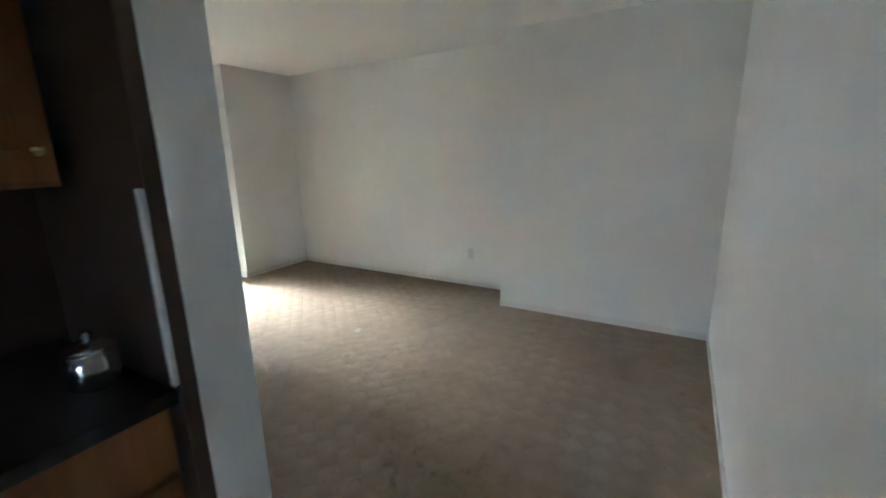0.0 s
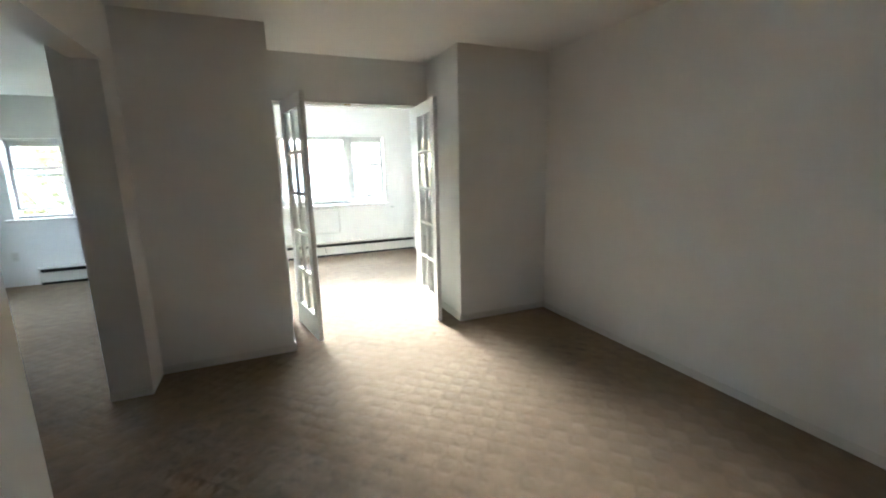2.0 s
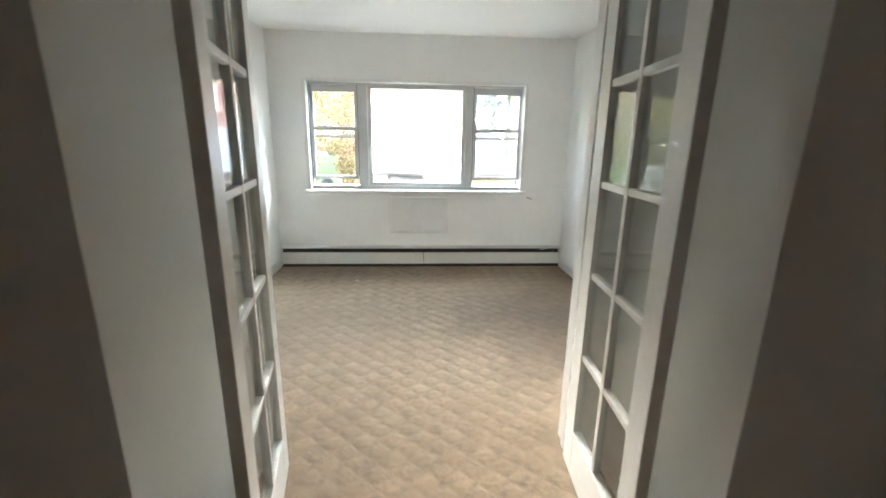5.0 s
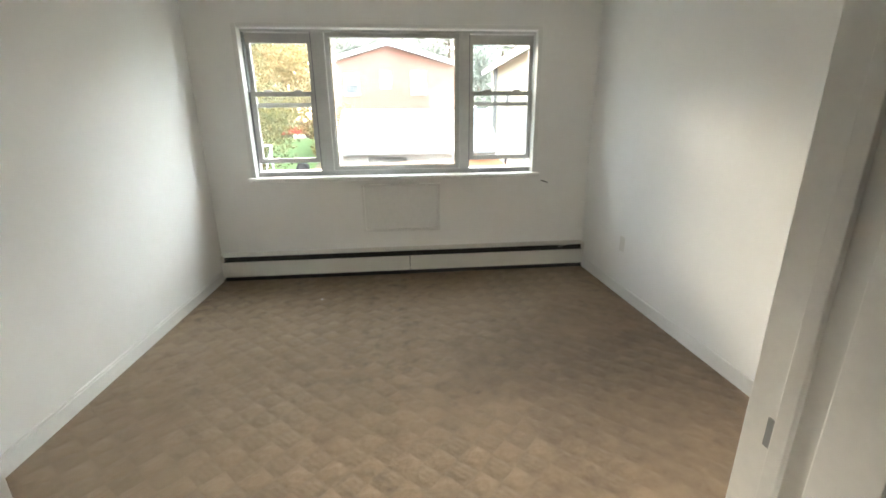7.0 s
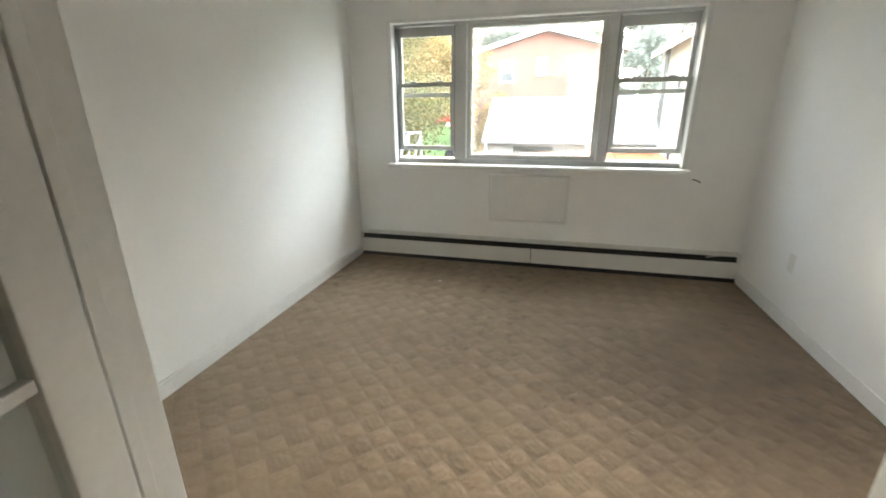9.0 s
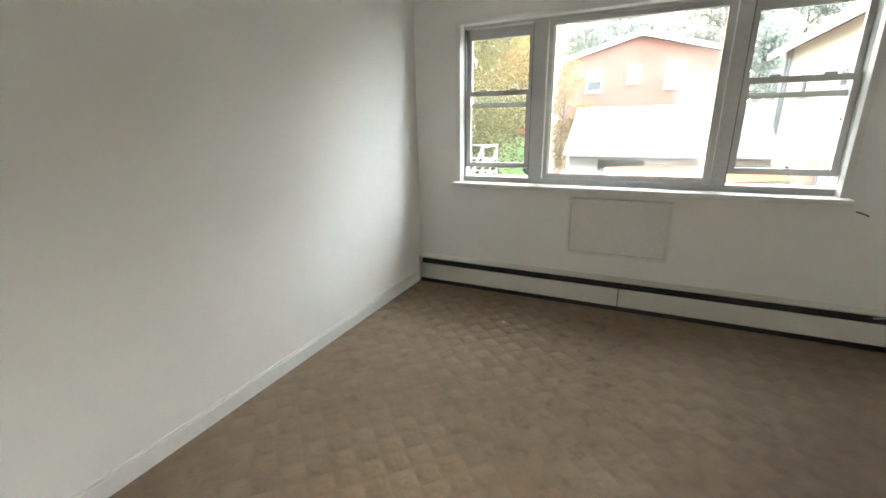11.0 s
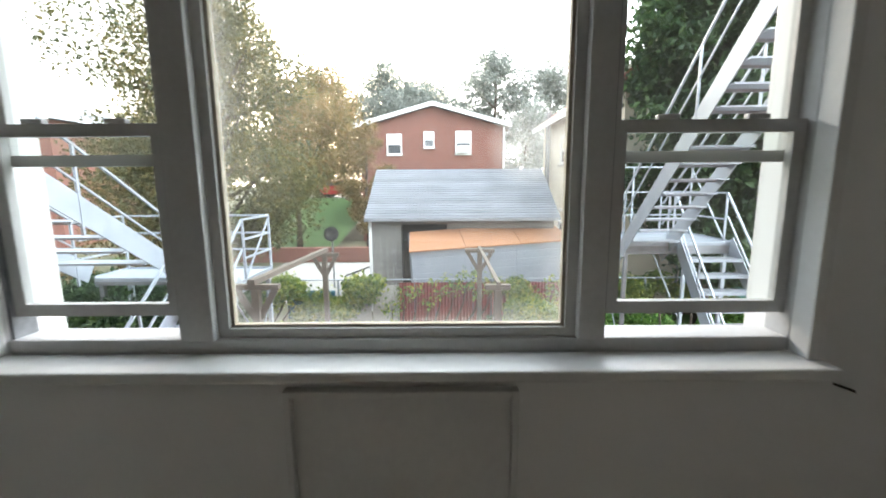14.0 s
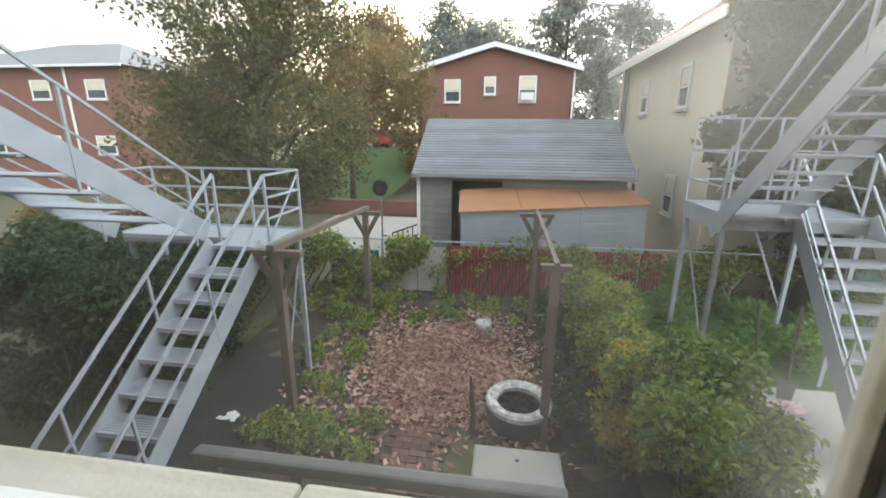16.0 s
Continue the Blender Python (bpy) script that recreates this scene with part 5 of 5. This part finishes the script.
def parked_car(at, turn, mat, label):
    c = thing("parked_car", label, "car", at, turn)
    prof = [(-2.1, 0.35), (-2.15, 0.75), (-1.9, 0.95), (-1.2, 1.0), (-0.6, 1.45), (0.9, 1.48), (1.6, 1.02), (2.1, 0.92), (2.15, 0.5), (2.1, 0.33)]
    bm = prism(prof, 1.7, Matrix.Translation((0, -0.85, 0)))
    bmesh.ops.bevel(bm, geom=bm.edges[:], offset=0.05, segments=2, affect="EDGES")
    part("body", bm, mat, c)
    part("side_glass", prism([(-0.95, 1.03), (-0.5, 1.38), (0.8, 1.4), (1.3, 1.03)], 1.72, Matrix.Translation((0, -0.86, 0))), DARKGLASS, c)
    for x in (-1.3, 1.35):
        for y in (-0.86, 0.7):
            w = lathe([(0.2, 0.0), (0.32, 0.01), (0.34, 0.08), (0.32, 0.15), (0.2, 0.16)], 18)
            bmesh.ops.transform(w, matrix=Matrix.Translation((x, y + 0.16, 0.34)) @ Matrix.Rotation(radians(90), 4, "X"), verts=w.verts[:])
            t = part("tyre", w, RUBBER, c)
    return c


parked_car((-9.7, 36.4, 0.2), 8, CARBLUE, "dark blue parked car beyond the lawn")
parked_car((-7.4, 34.9, 0.2), 4, CARRED, "red parked car beyond the lawn")

wr = thing("garden_railing", "white painted metal garden railing in the far side yard", "railing")
for k in range(7):
    part("upright", bar((-10.6 + 0.22 * k, 9.0, GZ), (-10.6 + 0.22 * k, 9.0, GZ + 1.1), 0.03), TRIM, wr)
for z in (0.25, 1.1):
    part("rail", bar((-10.65, 9.0, GZ + z), (-9.22, 9.0, GZ + z), 0.04), TRIM, wr)
deck = thing("timber_deck", "orange-brown timber deck in the far side yard", "deck")
for k in range(8):
    part("board", box(-14.5, -10.8, 9.2 + 0.16 * k, 9.35 + 0.16 * k, GZ + 0.55, GZ + 0.6, 0.005), POSTWOOD, deck)
for x in (-14.4, -12.7, -10.9):
    for y in (9.3, 10.35):
        part("post", box(x - 0.05, x + 0.05, y - 0.05, y + 0.05, GZ, GZ + 0.55), POSTWOOD, deck)

# ---------- plants ----------


def tree(at, height, crown, mat, label, n, leaf, seed, clumps=26, trunk_r=0.16, low=0.32, category="tree"):
    """A trunk that forks into limbs, and a crown of leaf clumps round their ends."""
    r = random.Random(seed)
    t = thing("tree", label, category, at)
    bm = tube([(0, 0, -0.1), (0.05, 0.02, height * 0.2), (-0.04, 0.05, height * 0.42), (0.06, 0.0, height * 0.72), (0.02, 0.02, height * 0.95)], [trunk_r * 1.25, trunk_r, trunk_r * 0.75, trunk_r * 0.42, trunk_r * 0.12], 10)
    part("trunk", bm, BARK, t, "", True)
    cl = []
    for k in range(clumps):
        a, f = r.uniform(0, 6.283), (k + 0.5) / clumps
        z = height * (low + (1.0 - low) * f)
        reach = crown * math.sin(math.pi * min(0.97, 0.16 + 0.8 * f)) * r.uniform(0.45, 1.0)
        end = Vector((math.cos(a) * reach, math.sin(a) * reach, z + r.uniform(-0.3, 0.3)))
        start = Vector((0, 0, max(height * 0.15, z - height * 0.16)))
        mid = start.lerp(end, 0.55) + Vector((0, 0, -0.12))
        if k % 2 == 0:
            part("limb", tube([start, mid, end], [trunk_r * 0.42, trunk_r * 0.25, trunk_r * 0.06], 6), BARK, t)
        cl.append((*end, crown * r.uniform(0.20, 0.40)))
        cl.append((*mid, crown * r.uniform(0.12, 0.24)))
    g = np.random.default_rng(seed)
    leaves("crown", cloud_points(g, n, cl, leaf * 1.2), leaf, mat, t, 0.0, seed)
    return t


tree((-4.9, 11.2, GZ), 8.9, 3.25, LEAF_TREE, "broad old tree with thin olive-green autumn leaves", 46000, 0.058, 3, 64, 0.2, 0.2)
tree((-8.9, 13.5, GZ), 5.2, 2.0, LEAF_AUTUMN, "small garden tree with brownish autumn leaves", 9000, 0.07, 14, 26, 0.12, 0.2)
tree((-5.6, 20.0, GZ), 7.8, 3.4, LEAF_AUTUMN, "smaller tree with yellow-brown autumn leaves", 20000, 0.08, 5, 36, 0.14, 0.48)
tree((-1.9, 19.2, GZ), 6.2, 1.5, LEAF_AUTUMN, "low tree with reddish autumn leaves", 7000, 0.07, 6, 24, 0.1, 0.25)
tree((-9.5, 40.0, 0.2), 11.5, 5.0, LEAF_AUTUMN, "tall street tree in autumn colour", 12000, 0.16, 8, 28, 0.25, 0.25)
tree((-4.5, 47.0, 0.2), 13.5, 6.0, LEAF_HAZE, "tall tree behind the house, leaves paled grey-green for haze", 12000, 0.2, 9, 30, 0.28, 0.3)
tree((-0.5, 52.0, 0.2), 12.5, 5.5, LEAF_HAZE, "tall tree behind the house, leaves paled grey-green for haze", 11000, 0.2, 10, 30, 0.28, 0.3)
tree((7.5, 46.0, 0.2), 14.5, 4.6, LEAF_HAZE, "tall open-crowned tree behind the house", 9000, 0.2, 11, 22, 0.28, 0.4)
tree((13.0, 44.0, 0.2), 12.5, 4.6, LEAF_HAZE, "tall tree beside the stucco house, leaves paled for haze", 9000, 0.2, 12, 24, 0.28, 0.3)
tree((8.4, 33.0, GZ), 9.0, 3.0, LEAF_HAZE, "tree between the houses, leaves paled grey-green for haze", 9000, 0.14, 18, 24, 0.2, 0.15)
tree((-21.0, 38.0, GZ), 12.0, 5.5, LEAF_TREE, "tall tree behind the far brick house", 11000, 0.2, 13, 28, 0.28, 0.25)
tree((8.1, 8.7, GZ), 9.5, 2.0, LEAF_DARK, "tall dense dark evergreen in the next yard", 64000, 0.095, 15, 70, 0.14, 0.14)
tree((12.0, 8.2, GZ), 6.0, 2.2, LEAF_DARK, "dark green tree over the green screen", 12000, 0.07, 16, 30, 0.14, 0.3)


def bush(name, label, clumps, n, leaf, mat, seed, category="bush"):
    """A shrub: woody stems from the ground into leafy clumps (x, y, z, radius)."""
    x, y = clumps[0][0], clumps[0][1]
    t = thing(name, label, category, (x, y, GZ))
    rel = [(c[0] - x, c[1] - y, c[2] - GZ, c[3]) for c in clumps]
    for k, c in enumerate(rel[:14]):
        part("stem", tube([(c[0] * 0.8, c[1] * 0.8, -0.02), (c[0] * 0.95, c[1] * 0.95, c[2] * 0.5), (c[0], c[1], c[2])], [0.025, 0.018, 0.006], 5), BARK, t)
    g = np.random.default_rng(seed)
    pts = cloud_points(g, n, rel, leaf)
    pts[:, 2] = np.abs(pts[:, 2])
    leaves("foliage", pts, leaf, mat, t, 0.15, seed)
    return t


rr = random.Random(4)
bush("shrub", "large dark green shrub under the steel stair", [(-3.7 + rr.uniform(-2.1, 1.6), 5.9 + rr.uniform(-0.9, 1.4), GZ + rr.uniform(0.3, 1.65), rr.uniform(0.4, 0.7)) for _ in range(30)], 34000, 0.05, LEAF_DARK, 21)
bush("shrub", "dark green shrub beside the lower stair flight", [(-3.0 + rr.uniform(-1.5, 0.9), 3.95 + rr.uniform(-0.6, 0.6), GZ + rr.uniform(0.25, 1.75), rr.uniform(0.3, 0.5)) for _ in range(26)], 26000, 0.045, LEAF_DARK, 22)
bush("hedge", "ivy-covered hedge between the two yards", [(3.55 + 0.12 * math.sin(k), 8.3 - k * 0.19, GZ + rr.uniform(0.35, 1.15), rr.uniform(0.28, 0.42)) for k in range(24)], 22000, 0.045, LEAF_IVY, 23, "hedge")
bush("shrub", "bushy green and yellow shrub at the yard edge", [(3.95 + rr.uniform(-0.45, 0.6), 3.5 + rr.uniform(-0.6, 0.7), GZ + rr.uniform(0.25, 1.25), rr.uniform(0.3, 0.45)) for _ in range(15)], 15000, 0.042, LEAF_MID, 24)
bush("shrub", "upright yellow-leaved shrub in the hedge", [(3.45 + rr.uniform(-0.16, 0.2), 4.0 + rr.uniform(-0.35, 0.35), GZ + rr.uniform(0.3, 1.1), rr.uniform(0.16, 0.28)) for _ in range(9)], 4500, 0.04, LEAF_YELLOW, 25)
bush("ivy", "ivy climbing along the garden fence", [(-4.2 + 0.21 * k, 8.35 + rr.uniform(-0.15, 0.1), GZ + rr.uniform(0.3, 1.15), rr.uniform(0.22, 0.36)) for k in range(22)], 15000, 0.05, LEAF_IVY, 26, "climber")
bush("ivy", "sparse ivy leaves over the red fence", [(0.6 + 0.3 * k, 8.52, GZ + rr.uniform(0.5, 1.2), rr.uniform(0.18, 0.34)) for k in range(19)], 1700, 0.05, LEAF_IVY, 27, "climber")
bush("weeds", "low green weeds along the back of the garden", [(-1.6 + rr.uniform(-0.5, 4.6), 7.6 + rr.uniform(-0.7, 0.8), GZ + rr.uniform(0.02, 0.14), rr.uniform(0.10, 0.2)) for _ in range(40)], 9000, 0.045, LEAF_IVY, 28, "weeds")
bush("weeds", "low green weeds by the stair foot", [(-0.05 + rr.uniform(-0.8, 0.75), 3.72 + rr.uniform(-0.3, 0.3), GZ + rr.uniform(0.02, 0.1), rr.uniform(0.08, 0.17)) for _ in range(24)], 3800, 0.042, LEAF_IVY, 29, "weeds")
bush("weeds", "low green weeds along the arbour", [(-0.6 + rr.uniform(-0.3, 0.35), 5.6 + rr.uniform(-1.1, 1.4), GZ + rr.uniform(0.05, 0.2), rr.uniform(0.1, 0.2)) for _ in range(14)], 3200, 0.04, LEAF_IVY, 30, "weeds")
bush("weeds", "green undergrowth at the foot of the hedge", [(3.0 + rr.uniform(-0.2, 0.35), 5.2 + rr.uniform(-1.8, 2.6), GZ + rr.uniform(0.08, 0.4), rr.uniform(0.15, 0.3)) for _ in range(26)], 8000, 0.042, LEAF_DARK, 31, "weeds")
bush("weeds", "tall grass in the next yard", [(6.8 + rr.uniform(-2.5, 3.5), 7.7 + rr.uniform(-1.6, 1.4), GZ + rr.uniform(0.08, 0.35), rr.uniform(0.25, 0.45)) for _ in range(46)], 17000, 0.055, LEAF_GRASS, 32, "grass")
bush("shrub", "dark shrubs along the back fence", [(6.2 + rr.uniform(-0.9, 2.8), 8.9 + rr.uniform(-0.3, 0.4), GZ + rr.uniform(0.3, 1.1), rr.uniform(0.25, 0.4)) for _ in range(16)], 9000, 0.05, LEAF_IVY, 33)
bush("shrub", "brownish shrubs in the far side yard", [(-7.8 + rr.uniform(-2.5, 2.2), 8.0 + rr.uniform(-1.4, 1.6), GZ + rr.uniform(0.3, 1.5), rr.uniform(0.35, 0.6)) for _ in range(20)], 14000, 0.06, LEAF_AUTUMN, 34)

for k in range(7):
    bm = box(-0.06, 0.06, -0.03, 0.03, 0.0, 0.003)
    for vtx in bm.verts:
        vtx.co.z += 0.02 * math.sin(vtx.co.x * 40 + k)
    sc = solid("paper_scrap", bm, TRIM, "torn white paper scrap on the dark paving", "litter", "", "scraps on the paving")
    sc.matrix_basis = pose(-1.30 + rr.uniform(-0.12, 0.12), 3.8 + rr.uniform(-0.15, 0.15), GZ + 0.05, 0, 0, rr.uniform(0, 180))

# fallen leaves
g = np.random.default_rng(40)
n = 8200
pts = np.stack([np.where(g.random(n) < 0.72, g.normal(1.25, 0.62, n), g.normal(1.0, 1.2, n)), g.normal(5.45, 0.95, n), np.full(n, GZ + 0.03) + g.uniform(0, 0.05, n)], 1)
pts = pts[(np.abs(pts[:, 0] - 1.3) > 0.6) | (pts[:, 1] > 4.1) | (g.random(n) < 0.3)]
pts = pts[(pts[:, 0] > -1.0) & (pts[:, 0] < 3.0) & (pts[:, 1] > 3.2) & (pts[:, 1] < 7.6)]
tagged(leaves("fallen_leaves", pts, 0.052, LEAF_DRY, None, 0.7, 41), "dry brown and pinkish fallen leaves", "leaves", "", "stuff")

# brick path through the garden
path = thing("brick_path", "old dark brick path half hidden by leaves", "path", kind="structure")
bme = mesh_of("brick", box(-0.098, 0.098, -0.046, 0.046, -0.03, 0.02, 0.004), PATHBRICK)
for j in range(44):
    for i in range(3):
        b = new("brick", bme)
        b.parent = path
        b.matrix_basis = pose(0.90 + i * 0.205 + (0.05 if j % 2 else -0.05), 3.1 + j * 0.1, GZ + 0.012 + rr.uniform(-0.004, 0.006), rr.uniform(-2, 2), rr.uniform(-2, 2), rr.uniform(-1.5, 1.5))
